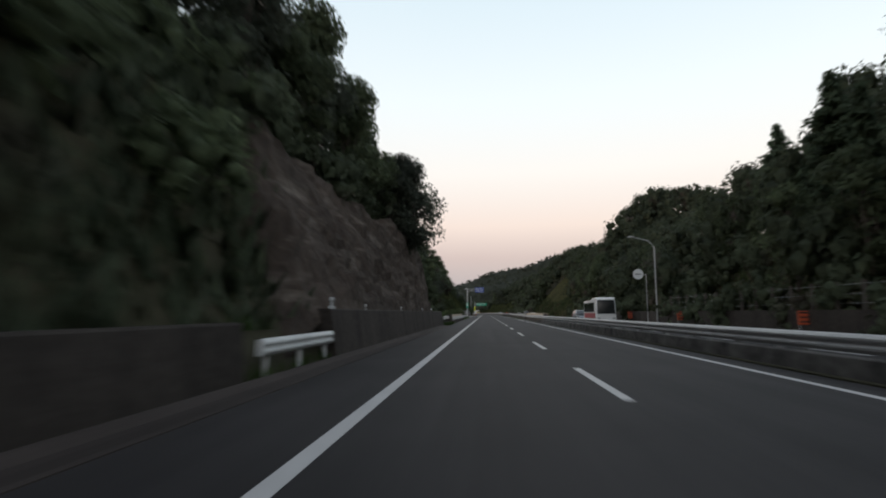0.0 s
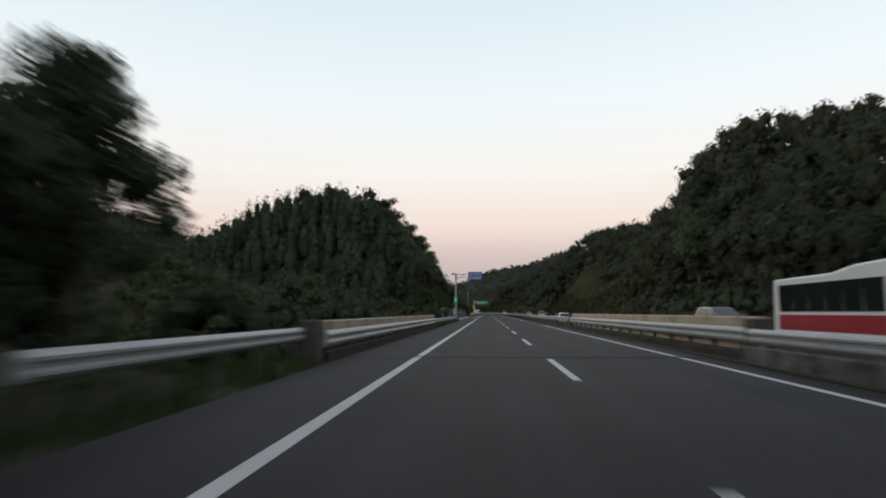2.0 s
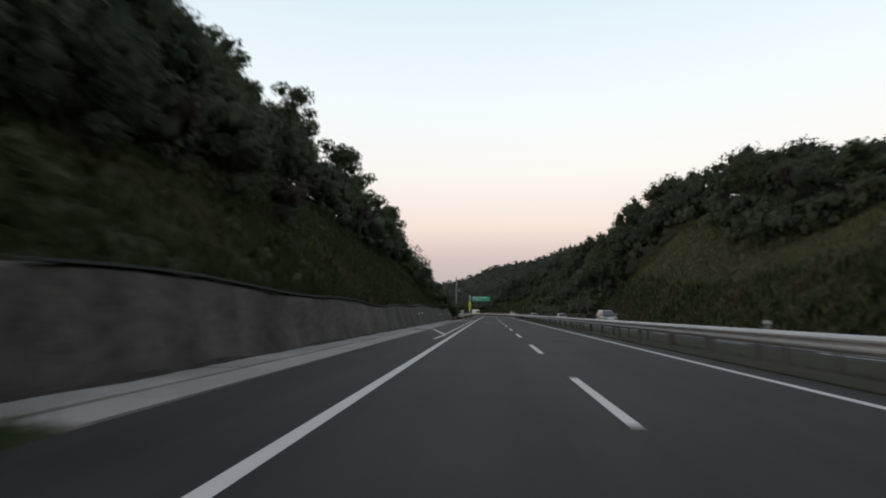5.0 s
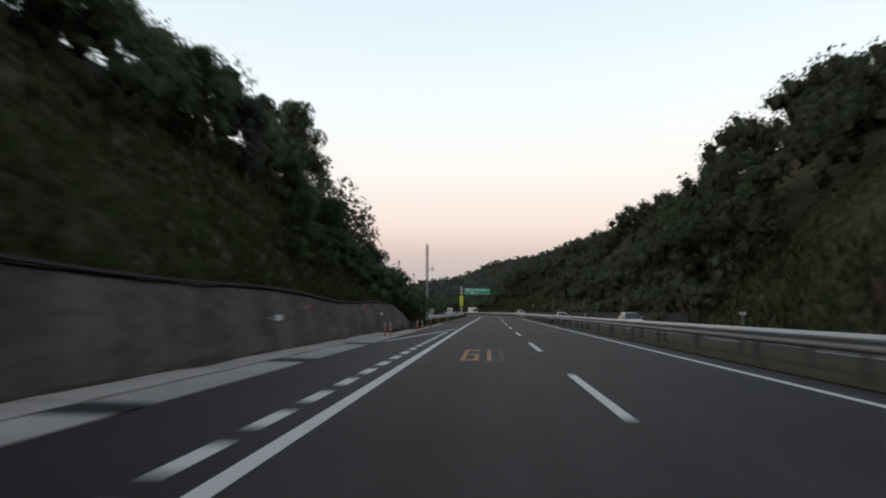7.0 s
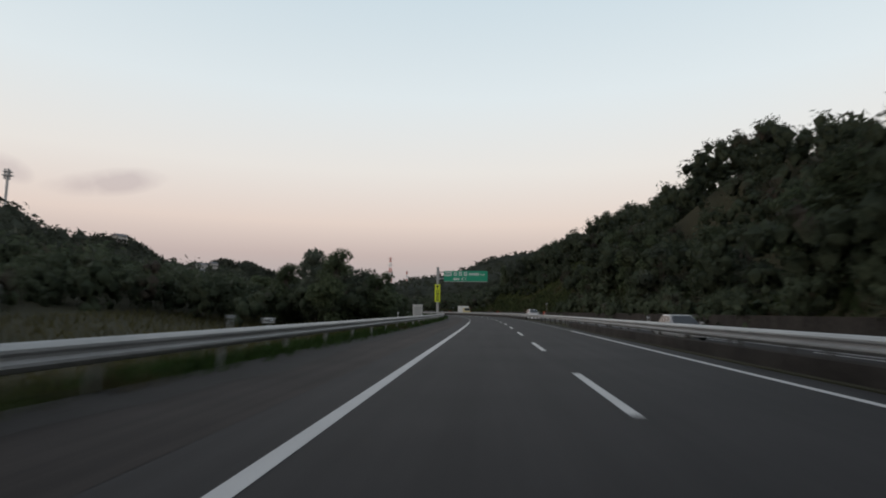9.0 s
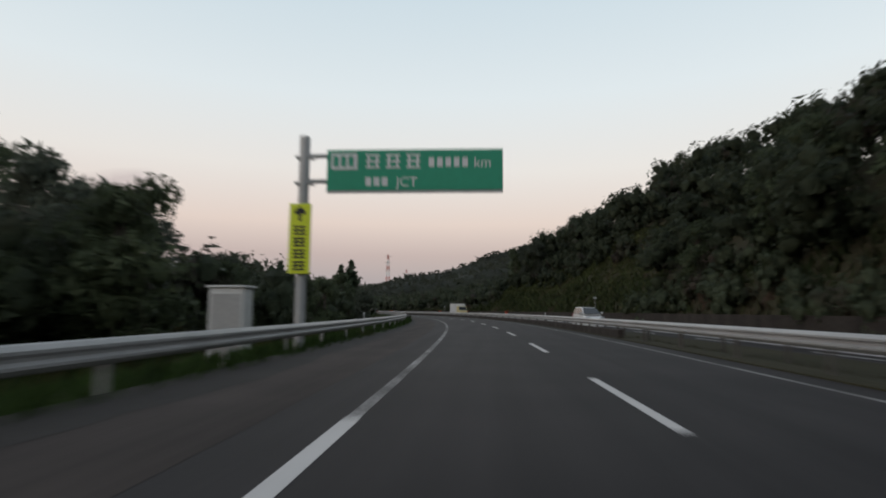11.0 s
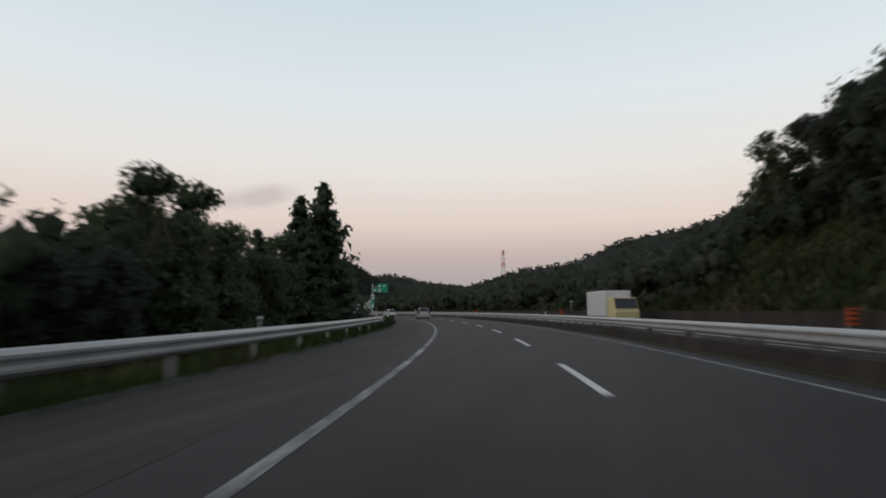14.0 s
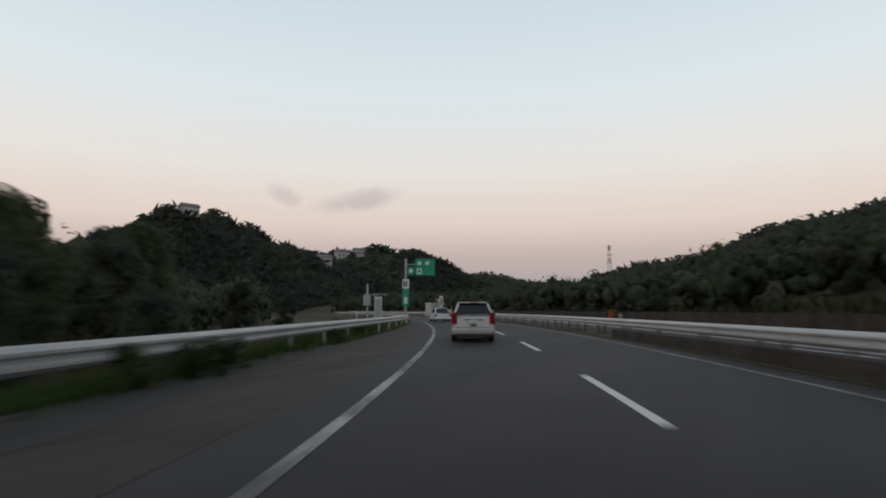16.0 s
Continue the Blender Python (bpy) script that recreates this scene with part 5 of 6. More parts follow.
def mound(x, y, rx, ry, h, seed, size=6.0, n=5500, turn=0.0):
    """A wooded hill far off: leaf masses over a broad uneven dome."""
    HILLS.append((x, y, rx, ry, h, seed, turn))
    rng = np.random.default_rng(seed)
    a, q = rng.uniform(0, 2 * math.pi, n), np.sqrt(rng.random(n))
    ex, ey = np.cos(a) * q, np.sin(a) * q
    wob = 1 + 0.13 * np.sin(ex * 6 + seed) + 0.08 * np.cos(ey * 9 + ex * 4 + seed) + 0.05 * np.sin(ex * 17 + seed)
    z = h * (1 - q ** 2) * wob - 8 + rng.uniform(-1, 1, n) * size * 0.35
    c_, s_ = math.cos(turn), math.sin(turn)
    pos = np.stack([x + rx * ex * c_ - ry * ey * s_, y + rx * ex * s_ + ry * ey * c_, z], -1)
    ra, rq = np.meshgrid(np.linspace(0, 2 * math.pi, 49), np.linspace(0, 1, 17))
    ex, ey = np.cos(ra) * rq, np.sin(ra) * rq
    wob = 1 + 0.13 * np.sin(ex * 6 + seed) + 0.08 * np.cos(ey * 9 + ex * 4 + seed) + 0.05 * np.sin(ex * 17 + seed)
    core = np.stack([x + rx * ex * c_ - ry * ey * s_, y + rx * ex * s_ + ry * ey * c_, h * (1 - rq ** 2) * wob - 8 - size * 0.3], -1)
    core = np.stack([core[:-1, :-1], core[:-1, 1:], core[1:, 1:], core[1:, :-1]], 2).reshape(-1, 4, 3)
    me = quads_of("far_hill", core, M["far_woods"], None, leaf_tris(rng, pos, np.tile((0, -0.6, 0.9), (n, 1)), size * 1.15, 0.55))
    return tagged(new("far_hill", me), "hazy wooded hill far down the valley", "hill", kind="stuff")


mound(-168, 240, 62, 40, 30, 6, 2.6, 5200)
mound(120, 965, 320, 170, 84, 1, 4.5)
mound(-420, 1500, 420, 240, 66, 2, 6.0)
mound(330, 760, 220, 260, 60, 3, 4.0)
mound(-900, 1100, 380, 260, 70, 4, 9.0)
mound(-60, 1900, 500, 260, 92, 5, 11.0)
LAST = at(454.5, 1.6)
for k, (off, d, rx, ry, h) in enumerate(((-26.5, 330, 95, 80, 51), (-21.5, 368, 100, 80, 55), (-17.5, 400, 105, 80, 57), (-13.2, 438, 108, 80, 57), (-9.5, 470, 110, 80, 58), (-4.5, 540, 110, 80, 56), (0.5, 660, 110, 90, 46), (10, 760, 190, 110, 30))):
    a = heading(454.5) - radians(off) + radians(4.9)
    mound(LAST.x - math.sin(a) * d, LAST.y + math.cos(a) * d, rx, ry, h, 20 + k, 2.3 + 0.003 * d, 6500, a)


# ---- vehicles
def plate(bm, corners, inset, lift, thick=0.012):
    """A thin pane over a four-cornered face, drawn in from its edges and lifted off it."""
    c = [Vector(p) for p in corners]
    mid = sum(c, Vector()) / 4
    nor = (c[1] - c[0]).cross(c[3] - c[0]).normalized()
    ring = [p + (mid - p).normalized() * inset for p in c]
    top = [bm.verts.new(p + nor * lift) for p in ring]
    low = [bm.verts.new(p + nor * (lift - thick)) for p in ring]
    bm.faces.new(top)
    bm.faces.new(low[::-1])
    for i in range(4):
        bm.faces.new((top[i], low[i], low[(i + 1) % 4], top[(i + 1) % 4]))
    return bm


def prism(outline, half, bevel=0.0, tuck=0.0):
    """A side outline of (y, z) carried across the width; tuck narrows it towards the top."""
    bm = bmesh.new()
    zs = [z for y, z in outline]
    lo, hi = min(zs), max(zs)
    sides = []
    for sgn in (-1, 1):
        sides.append([bm.verts.new((sgn * (half - tuck * (z - lo) / (hi - lo)), y, z)) for y, z in outline])
    n = len(outline)
    bm.faces.new(sides[0])
    bm.faces.new(sides[1][::-1])
    for i in range(n):
        bm.faces.new((sides[0][i], sides[1][i], sides[1][(i + 1) % n], sides[0][(i + 1) % n]))
    bmesh.ops.recalc_face_normals(bm, faces=bm.faces[:])
    if bevel:
        bmesh.ops.bevel(bm, geom=bm.edges[:], offset=bevel, segments=3, affect="EDGES", profile=0.6)
    return bm


def wheel(parent, x, y, r, wide):
    bm = bmesh.new()
    turn = Matrix.Rotation(radians(90), 4, "Y")
    bmesh.ops.create_cone(bm, cap_ends=True, segments=28, radius1=r, radius2=r, depth=wide, matrix=Matrix.Translation((x, y, r)) @ turn)
    bmesh.ops.bevel(bm, geom=[e for e in bm.edges if len(e.link_faces) == 2 and e.calc_face_angle() > 1], offset=0.03, segments=2, affect="EDGES")
    w = part("wheel", bm, M["rubber"], parent)
    hub = bmesh.new()
    side = 1 if x > 0 else -1
    bmesh.ops.create_cone(hub, cap_ends=True, segments=20, radius1=r * 0.62, radius2=r * 0.55, depth=0.04, matrix=Matrix.Translation((x + side * wide / 2, y, r)) @ turn)
    part("rim", hub, M["pole"], w)


def car(name, label, m, length, width, height, paint, kind="van", group="vehicles on the road"):
    """A car that faces +y with its tail at y = 0."""
    ob = thing(name, label, "car", m, group)
    L, W, H = length, width / 2, height
    if kind == "sedan":
        belt = 0.60 * H
        low = [(0.06, 0.26), (0.0, 0.42), (0.02, belt * 0.93), (0.12, belt), (L * 0.86, belt * 0.9), (L - 0.12, belt * 0.76), (L, 0.46), (L - 0.05, 0.24)]
        b0, b1, t0, t1 = L * 0.10, L * 0.76, L * 0.26, L * 0.56
    else:
        belt = 0.675 * H
        low = [(0.07, 0.26), (0.0, 0.40), (0.03, 0.62), (0.10, belt), (L * 0.80, belt * 0.90), (L - 0.16, belt * 0.74), (L, 0.50), (L - 0.06, 0.24)]
        b0, b1, t0, t1 = 0.11, L * 0.82, 0.42, L * 0.56
    part("body", prism(low, W, 0.10, 0.05), paint, ob)
    wb, wt, zt = W - 0.05, W - 0.23, H - 0.05
    part("cabin", prism([(b0, belt - 0.04), (t0, zt), ((t0 + t1) / 2, H), (t1, zt), (b1, belt - 0.06)], wb, 0.085, 0.185), paint, ob)
    part("rear_window", plate(bmesh.new(), [(-wb, b0, belt), (wb, b0, belt), (wt, t0, zt), (-wt, t0, zt)], 0.11, 0.012), M["glass"], ob, "dark tinted rear window")
    part("windscreen", plate(bmesh.new(), [(wb, b1, belt), (-wb, b1, belt), (-wt, t1, zt), (wt, t1, zt)], 0.10, 0.012), M["glass"], ob, "dark windscreen")
    for sg in (-1, 1):
        mids = [b0 + (b1 - b0) * k for k in (0.04, 0.33, 0.62, 0.97)]
        tops = [t0 + (t1 - t0) * k for k in (0.02, 0.36, 0.70, 0.98)]
        for i in range(3):
            q = [(sg * wb, mids[i], belt), (sg * wb, mids[i + 1], belt), (sg * wt, tops[i + 1], zt), (sg * wt, tops[i], zt)]
            part("side_window", plate(bmesh.new(), q if sg > 0 else q[::-1], 0.06, 0.014), M["glass"], ob)
        lamp_z = (belt - 0.36, belt + 0.08) if kind != "sedan" else (belt - 0.30, belt - 0.08)
        part("tail_lamp", boxes((sg * (W - 0.21), -0.012 if kind != "sedan" else -0.01, lamp_z[0], sg * (W + 0.004), 0.16, lamp_z[1]), bevel=0.02), M["red_lamp"], ob, "red tail lamp")
        part("headlamp", boxes((sg * (W - 0.42), L - 0.24, belt * 0.62, sg * (W - 0.03), L - 0.01, belt * 0.80), bevel=0.03), M["clear_lamp"], ob, "clear headlamp")
        part("mirror", boxes((sg * (W - 0.02), b1 - 0.32, belt + 0.02, sg * (W + 0.17), b1 - 0.20, belt + 0.17), bevel=0.03), paint, ob)
    part("rear_bumper", boxes((-W + 0.02, -0.07, 0.30, W - 0.02, 0.14, 0.52), bevel=0.05), paint, ob)
    part("lower_valance", boxes((-W + 0.10, -0.045, 0.19, W - 0.10, 0.16, 0.31), bevel=0.03), M["dark"], ob, "black lower bumper")
    part("front_bumper", boxes((-W + 0.02, L - 0.14, 0.22, W - 0.02, L + 0.06, 0.46), bevel=0.05), paint, ob)
    part("grille", boxes((-0.42, L - 0.05, 0.50, 0.42, L + 0.02, 0.64), bevel=0.02), M["dark"], ob)
    plate_z = 0.68 if kind != "sedan" else 0.44
    pl = part("number_plate", boxes((-0.165, -0.055, plate_z, 0.165, 0.02, plate_z + 0.165), bevel=0.006), M["sign_white"], ob, "white number plate")
    part("plate_bar", boxes((-0.10, -0.06, plate_z + 0.035, 0.10, -0.0545, plate_z + 0.06)), M["sign_green"], pl)
    part("garnish", boxes((-0.40, -0.045, plate_z + 0.185, 0.40, 0.02, plate_z + 0.25), bevel=0.012), M["sign_white"], ob, "bright trim strip above the plate")
    part("tailgate_seam", boxes((-W + 0.16, -0.006, 0.56, W - 0.16, 0.03, 0.572), (-W + 0.14, 0.02, belt - 0.01, W - 0.14, 0.09, belt + 0.004)), M["dark"], ob)
    part("roof_spoiler", boxes((-wt + 0.04, t0 - 0.12, H - 0.075, wt - 0.04, t0 + 0.16, H - 0.02), bevel=0.022), paint, ob)
    part("brake_lamp", boxes((-0.16, t0 - 0.135, H - 0.062, 0.16, t0 - 0.115, H - 0.036)), M["red_lamp"], ob, "thin red lamp under the roof edge")
    part("tailgate_handle", boxes((-0.10, -0.03, plate_z - 0.06, 0.10, 0.02, plate_z - 0.025), bevel=0.01), M["dark"], ob)
    part("wiper", rods(((0.0, b0 - 0.02, belt + 0.06), (0.33, b0 + 0.0, belt + 0.10), 0.012)), M["dark"], ob)
    part("aerial", rods(((0.0, t0 + 0.25, H - 0.01), (0.0, t0 + 0.05, H + 0.16), 0.008)), M["dark"], ob)
    r = 0.31
    for y in (0.78, L - 0.82):
        for sg in (-1, 1):
            wheel(ob, sg * (W - 0.11), y, r, 0.20)
    return ob


def lorry(name, label, m, length, width, height, cab, box, kind="truck"):
    """A box lorry or a coach that faces +y."""
    ob = thing(name, label, "bus" if kind == "bus" else "truck", m, "vehicles on the road")
    W, L, H = width / 2, length, height
    if kind == "bus":
        part("body", prism([(0.1, 0.42), (0.0, 0.7), (0.04, H - 0.5), (0.15, H - 0.34), (L * 0.5, H - 0.3), (L * 0.66, H - 0.08), (L - 0.6, H), (L - 0.28, H - 0.16), (L - 0.02, 1.2), (L, 0.5), (L - 0.1, 0.40)], W, 0.09, 0.06), cab, ob)
        for sg in (-1, 1):
            for i in range(6):
                y0 = 0.6 + i * (L - 2.0) / 6
                part("side_window", boxes((sg * (W - 0.06), y0, 1.55, sg * (W + 0.006), y0 + (L - 2.0) / 6 - 0.07, H - 0.62), bevel=0.012), M["glass"], ob)
            part("side_panel", boxes((sg * (W - 0.03), 0.5, 0.75, sg * (W + 0.004), L - 0.8, 1.42), bevel=0.01), box, ob, "red lower side panel")
        part("windscreen", plate(bmesh.new(), [(W - 0.04, L - 0.03, 1.25), (-W + 0.04, L - 0.03, 1.25), (-W + 0.1, L - 0.26, H - 0.25), (W - 0.1, L - 0.26, H - 0.25)], 0.12, 0.06), M["glass"], ob, "large dark windscreen")
    else:
        part("cargo_box", boxes((-W, 0.1, 0.95, W, L - 1.9, H), bevel=0.04), box, ob)
        part("cab", prism([(L - 1.78, 0.5), (L - 1.78, H * 0.76), (L - 1.6, H * 0.8), (L - 0.55, H * 0.8), (L - 0.12, H * 0.5), (L, H * 0.42), (L, 0.45)], W - 0.06, 0.07, 0.05), cab, ob)
        part("windscreen", plate(bmesh.new(), [(W - 0.1, L - 0.09, H * 0.5), (-W + 0.1, L - 0.09, H * 0.5), (-W + 0.16, L - 0.5, H * 0.78), (W - 0.16, L - 0.5, H * 0.78)], 0.08, 0.03), M["glass"], ob)
        part("chassis", boxes((-0.45, 0.2, 0.45, 0.45, L - 1.7, 0.95), bevel=0.02), M["dark"], ob)
    part("bumper", boxes((-W + 0.03, L - 0.1, 0.32, W - 0.03, L + 0.05, 0.62), bevel=0.04), M["pole"], ob)
    for sg in (-1, 1):
        part("headlamp", boxes((sg * (W - 0.5), L - 0.02, 0.66, sg * (W - 0.14), L + 0.03, 0.86), bevel=0.02), M["clear_lamp"], ob)
        part("tail_lamp", boxes((sg * (W - 0.3), -0.02, 0.8, sg * (W - 0.08), 0.1, 1.0), bevel=0.02), M["red_lamp"], ob)
        for y in (1.5, L - (1.6 if kind == "bus" else 0.9)):
            wheel(ob, sg * (W - 0.15), y, 0.46, 0.26)
    return ob


FAR_Z = -0.35
car("minivan", "silver compact minivan driving ahead in the lane", here(476.1, 1.66), 4.25, 1.66, 1.55, M["silver"])
car("sedan", "white estate car further ahead in the lane", here(513.0, 2.05, 0.0, 3), 4.5, 1.72, 1.46, M["white"], "sedan")
car("van", "grey-white minivan on the oncoming carriageway", here(103.0, 16.0, FAR_Z, 180), 4.6, 1.72, 1.85, M["grey_paint"])
car("sedan", "white car on the oncoming carriageway", here(150.0, 12.9, FAR_Z, 180), 4.5, 1.70, 1.45, M["white"], "sedan")
car("van", "pale silver van on the oncoming carriageway", here(219.0, 16.2, FAR_Z, 180), 4.7, 1.70, 1.9, M["silver"])
car("sedan", "silver car on the oncoming carriageway", here(292.0, 12.9, FAR_Z, 180), 4.5, 1.70, 1.45, M["silver"], "sedan")
car("sedan", "pale grey car on the oncoming carriageway", here(262.0, 16.1, FAR_Z, 180), 4.4, 1.70, 1.48, M["silver"], "sedan")
car("van", "white van on the oncoming carriageway", here(365.5, 13.0, FAR_Z, 180), 4.7, 1.70, 1.95, M["white"])
lorry("coach", "white touring coach with dark windows and red side", here(92.5, 16.4, FAR_Z, 180), 9.0, 2.45, 3.35, M["white"], M["red_paint"], "bus")
lorry("truck", "white box truck with a pale yellow cab", here(451.0, 16.4, FAR_Z, 180), 7.0, 2.3, 3.2, M["yellow_paint"], M["white"])


# ---- signs and posts
def bars(parent, material, x0, x1, z0, z1, y, n, gap=0.25, name="lettering"):
    """Writing that cannot be read: n plain blocks in a row."""
    w = (x1 - x0) / n
    for i in range(n):
        part(name, boxes((x0 + i * w, y - 0.006, z0, x0 + (i + 1 - gap) * w, y, z1)), material, parent)


def words(text, size, x, y, z, material, parent):
    cu = bpy.data.curves.new("lettering", "FONT")
    cu.body, cu.size, cu.extrude = text, size, 0.003
    tmp = new("lettering", cu)
    me = bpy.data.meshes.new_from_object(tmp.evaluated_get(bpy.context.evaluated_depsgraph_get()))
    bpy.data.objects.remove(tmp)
    me.materials.clear()
    me.materials.append(material)
    ob = part("lettering", me, None, parent)
    ob.matrix_basis = pose(x, y, z, 90, 0, 0)
    return ob


# blue information board on a tall mast
board = thing("information_sign", "blue overhead board on a grey cantilever mast", "road sign", here(150, 0))
part("mast", rods(((-2.75, 0, -0.3), (-2.75, 0, 7.1), 0.13), n=14), M["pole"], board)
part("arm", rods(((-3.5, 0, 6.9), (1.0, 0, 6.9), 0.06), ((-2.75, 0, 6.45), (0.6, 0, 6.45), 0.05), ((-2.75, 0, 6.1), (-1.4, 0, 6.9), 0.04)), M["pole"], board)
panel = part("panel", boxes((-0.85, -0.24, 6.05, 1.25, -0.12, 7.28), bevel=0.03), M["sign_blue"], board, "blue panel with white characters")
for r in range(2):
    for i in range(4):
        x = -0.68 + i * 0.46
        part("lettering", boxes((x, -0.252, 6.20 + 0.54 * r, x + 0.34, -0.242, 6.24 + 0.54 * r), (x, -0.252, 6.36 + 0.54 * r, x + 0.34, -0.242, 6.40 + 0.54 * r),
                                (x, -0.252, 6.52 + 0.54 * r, x + 0.34, -0.242, 6.56 + 0.54 * r), (x + 0.05, -0.251, 6.2 + 0.54 * r, x + 0.09, -0.242, 6.56 + 0.54 * r),
                                (x + 0.25, -0.251, 6.2 + 0.54 * r, x + 0.29, -0.242, 6.56 + 0.54 * r)), M["sign_white"], panel)
part("loudspeaker", boxes((-3.3, -0.2, 6.95, -2.95, 0.1, 7.15), bevel=0.03), M["pole"], board)
part("exit_marker", boxes((-3.05, -0.22, 2.3, -2.5, -0.15, 3.6), bevel=0.03), M["sign_green"], board, "green plate with a white figure")
part("figure", boxes((-2.92, -0.24, 2.75, -2.64, -0.218, 3.5), bevel=0.06), M["sign_white"], board)
part("control_box", boxes((-3.15, -0.2, 0.9, -2.8, 0.1, 1.8), bevel=0.02), M["pole"], board)

# green direction sign with a yellow notice on its mast
guide = thing("direction_sign", "green overhead direction sign on a steel mast", "road sign", here(329.5, 0))
part("mast", rods(((-4.22, 0, -0.4), (-4.22, 0, 6.9), 0.17), n=16), M["pole"], guide)
part("arm", rods(((-4.22, 0, 6.25), (2.1, 0, 6.25), 0.075), ((-4.22, 0, 5.4), (2.1, 0, 5.4), 0.075)), M["pole"], guide)
part("bracket", boxes((-4.50, -0.12, 5.28, -3.9, 0.12, 5.38), (-4.50, -0.12, 6.15, -3.9, 0.12, 6.25), bevel=0.02), M["pole"], guide)
panel = part("panel", boxes((-3.42, -0.20, 5.05, 2.28, -0.10, 6.40), bevel=0.02), M["sign_green"], guide, "green panel with white characters")
part("panel_rim", boxes((-3.42, -0.19, 4.98, 2.28, -0.09, 5.045)), M["pole"], panel)
part("route_badge", boxes((-3.28, -0.215, 5.74, -2.42, -0.202, 6.28), bevel=0.004), M["sign_white"], panel)
bars(panel, M["sign_green"], -3.20, -2.46, 5.84, 6.18, -0.216, 3, 0.35)
for i in range(3):
    x = -2.15 + i * 0.66
    part("lettering", boxes((x, -0.212, 5.78, x + 0.46, -0.202, 5.84), (x, -0.212, 5.98, x + 0.46, -0.202, 6.04), (x, -0.212, 6.18, x + 0.46, -0.202, 6.24),
                            (x + 0.06, -0.211, 5.78, x + 0.13, -0.202, 6.24), (x + 0.33, -0.211, 5.78, x + 0.40, -0.202, 6.24)), M["sign_white"], panel)
bars(panel, M["sign_white"], -0.10, 1.25, 5.82, 6.12, -0.204, 5, 0.35)
words("km", 0.46, 1.34, -0.204, 5.80, M["sign_white"], panel)
bars(panel, M["sign_white"], -2.15, -1.35, 5.20, 5.48, -0.204, 3, 0.3)
words("JCT", 0.44, -1.15, -0.204, 5.18, M["sign_white"], panel)
notice = part("notice", boxes((-4.58, -0.27, 2.35, -3.88, -0.20, 4.62), bevel=0.02), M["sign_yellow"], guide, "bright yellow upright notice with dark characters")
part("arrow", boxes((-4.27, -0.285, 4.05, -4.19, -0.272, 4.38), (-4.41, -0.285, 4.28, -4.05, -0.272, 4.38), (-4.34, -0.285, 4.38, -4.12, -0.272, 4.46), (-4.26, -0.285, 4.46, -4.20, -0.272, 4.52)), M["dark"], notice)
for i in range(4):
    z = 2.46 + i * 0.38
    part("lettering", boxes((-4.42, -0.283, z, -4.04, -0.272, z + 0.05), (-4.42, -0.283, z + 0.12, -4.04, -0.272, z + 0.17), (-4.42, -0.283, z + 0.24, -4.04, -0.272, z + 0.29),
                            (-4.36, -0.282, z, -4.30, -0.272, z + 0.29), (-4.16, -0.282, z, -4.10, -0.272, z + 0.29)), M["dark"], notice)

# exit sign in the bend
leave = thing("exit_sign", "green exit sign on a grey mast with plates", "road sign", here(515, 0, 0, -3))
part("mast", rods(((-1.75, 0, -0.3), (-1.75, 0, 6.7), 0.12), n=12), M["pole"], leave)
part("arm", rods(((-1.75, 0, 6.1), (1.2, 0, 6.1), 0.05), ((-1.75, 0, 5.3), (1.2, 0, 5.3), 0.05)), M["pole"], leave)
panel = part("panel", boxes((-0.75, -0.18, 4.9, 1.35, -0.08, 6.7), bevel=0.02), M["sign_green"], leave, "green panel with white marks")
bars(panel, M["sign_white"], -0.5, 1.2, 6.05, 6.4, -0.184, 2, 0.55)
part("badge", boxes((-0.6, -0.20, 5.05, -0.05, -0.182, 5.65), bevel=0.01), M["sign_white"], panel)
part("badge_mark", boxes((-0.48, -0.21, 5.2, -0.17, -0.202, 5.5)), M["sign_green"], panel)
small = part("small_panel", boxes((-1.55, -0.18, 4.95, -0.85, -0.08, 5.85), bevel=0.02), M["sign_green"], leave)
bars(small, M["sign_white"], -1.4, -1.0, 5.2, 5.6, -0.184, 1, 0.1)
for z0, z1, mm in ((3.5, 4.5, "sign_white"), (2.9, 3.4, "sign_green"), (1.6, 2.8, "sign_green")):
    part("plate", boxes((-2.1, -0.2, z0, -1.4, -0.13, z1), bevel=0.02), M[mm], leave)
bars(leave, M["dark"], -2.0, -1.5, 3.7, 4.3, -0.202, 2, 0.4, "lettering")
part("figure", boxes((-1.92, -0.215, 1.9, -1.58, -0.202, 2.6)), M["sign_white"], leave)

# paired poles with aerials
mast = thing("utility_pole", "pair of tall grey steel poles carrying small aerials", "utility pole", here(261.5, -4.75))
for x in (-0.085, 0.085):
    part("pole", rods(((x, 0, -1.2), (x, 0, 8.5 if x < 0 else 8.35), 0.062), n=14), M["pole"], mast)
for z in (3.0, 5.6, 7.4):
    part("clamp", boxes((-0.17, -0.08, z, 0.17, 0.08, z + 0.07), bevel=0.01), M["pole"], mast)
part("crossarm", rods(((-0.2, 0, 5.75), (0.75, 0, 5.75), 0.025)), M["pole"], mast)
for x, h in ((0.45, 0.5), (0.62, 0.7), (0.75, 0.4)):
    part("aerial", rods(((x, 0, 5.5), (x, 0, 5.5 + h), 0.018 if h < 0.6 else 0.03)), M["pole"], mast)
part("cabinet", boxes((0.25, -0.2, 0.4, 0.75, 0.2, 1.5), bevel=0.02), M["pole"], mast, "pale grey cabinet")
box = thing("roadside_cabinet", "pale grey equipment cabinet behind the guard rail", "cabinet", here(330.5, -6.9, land_at(330.5, -6.9)))
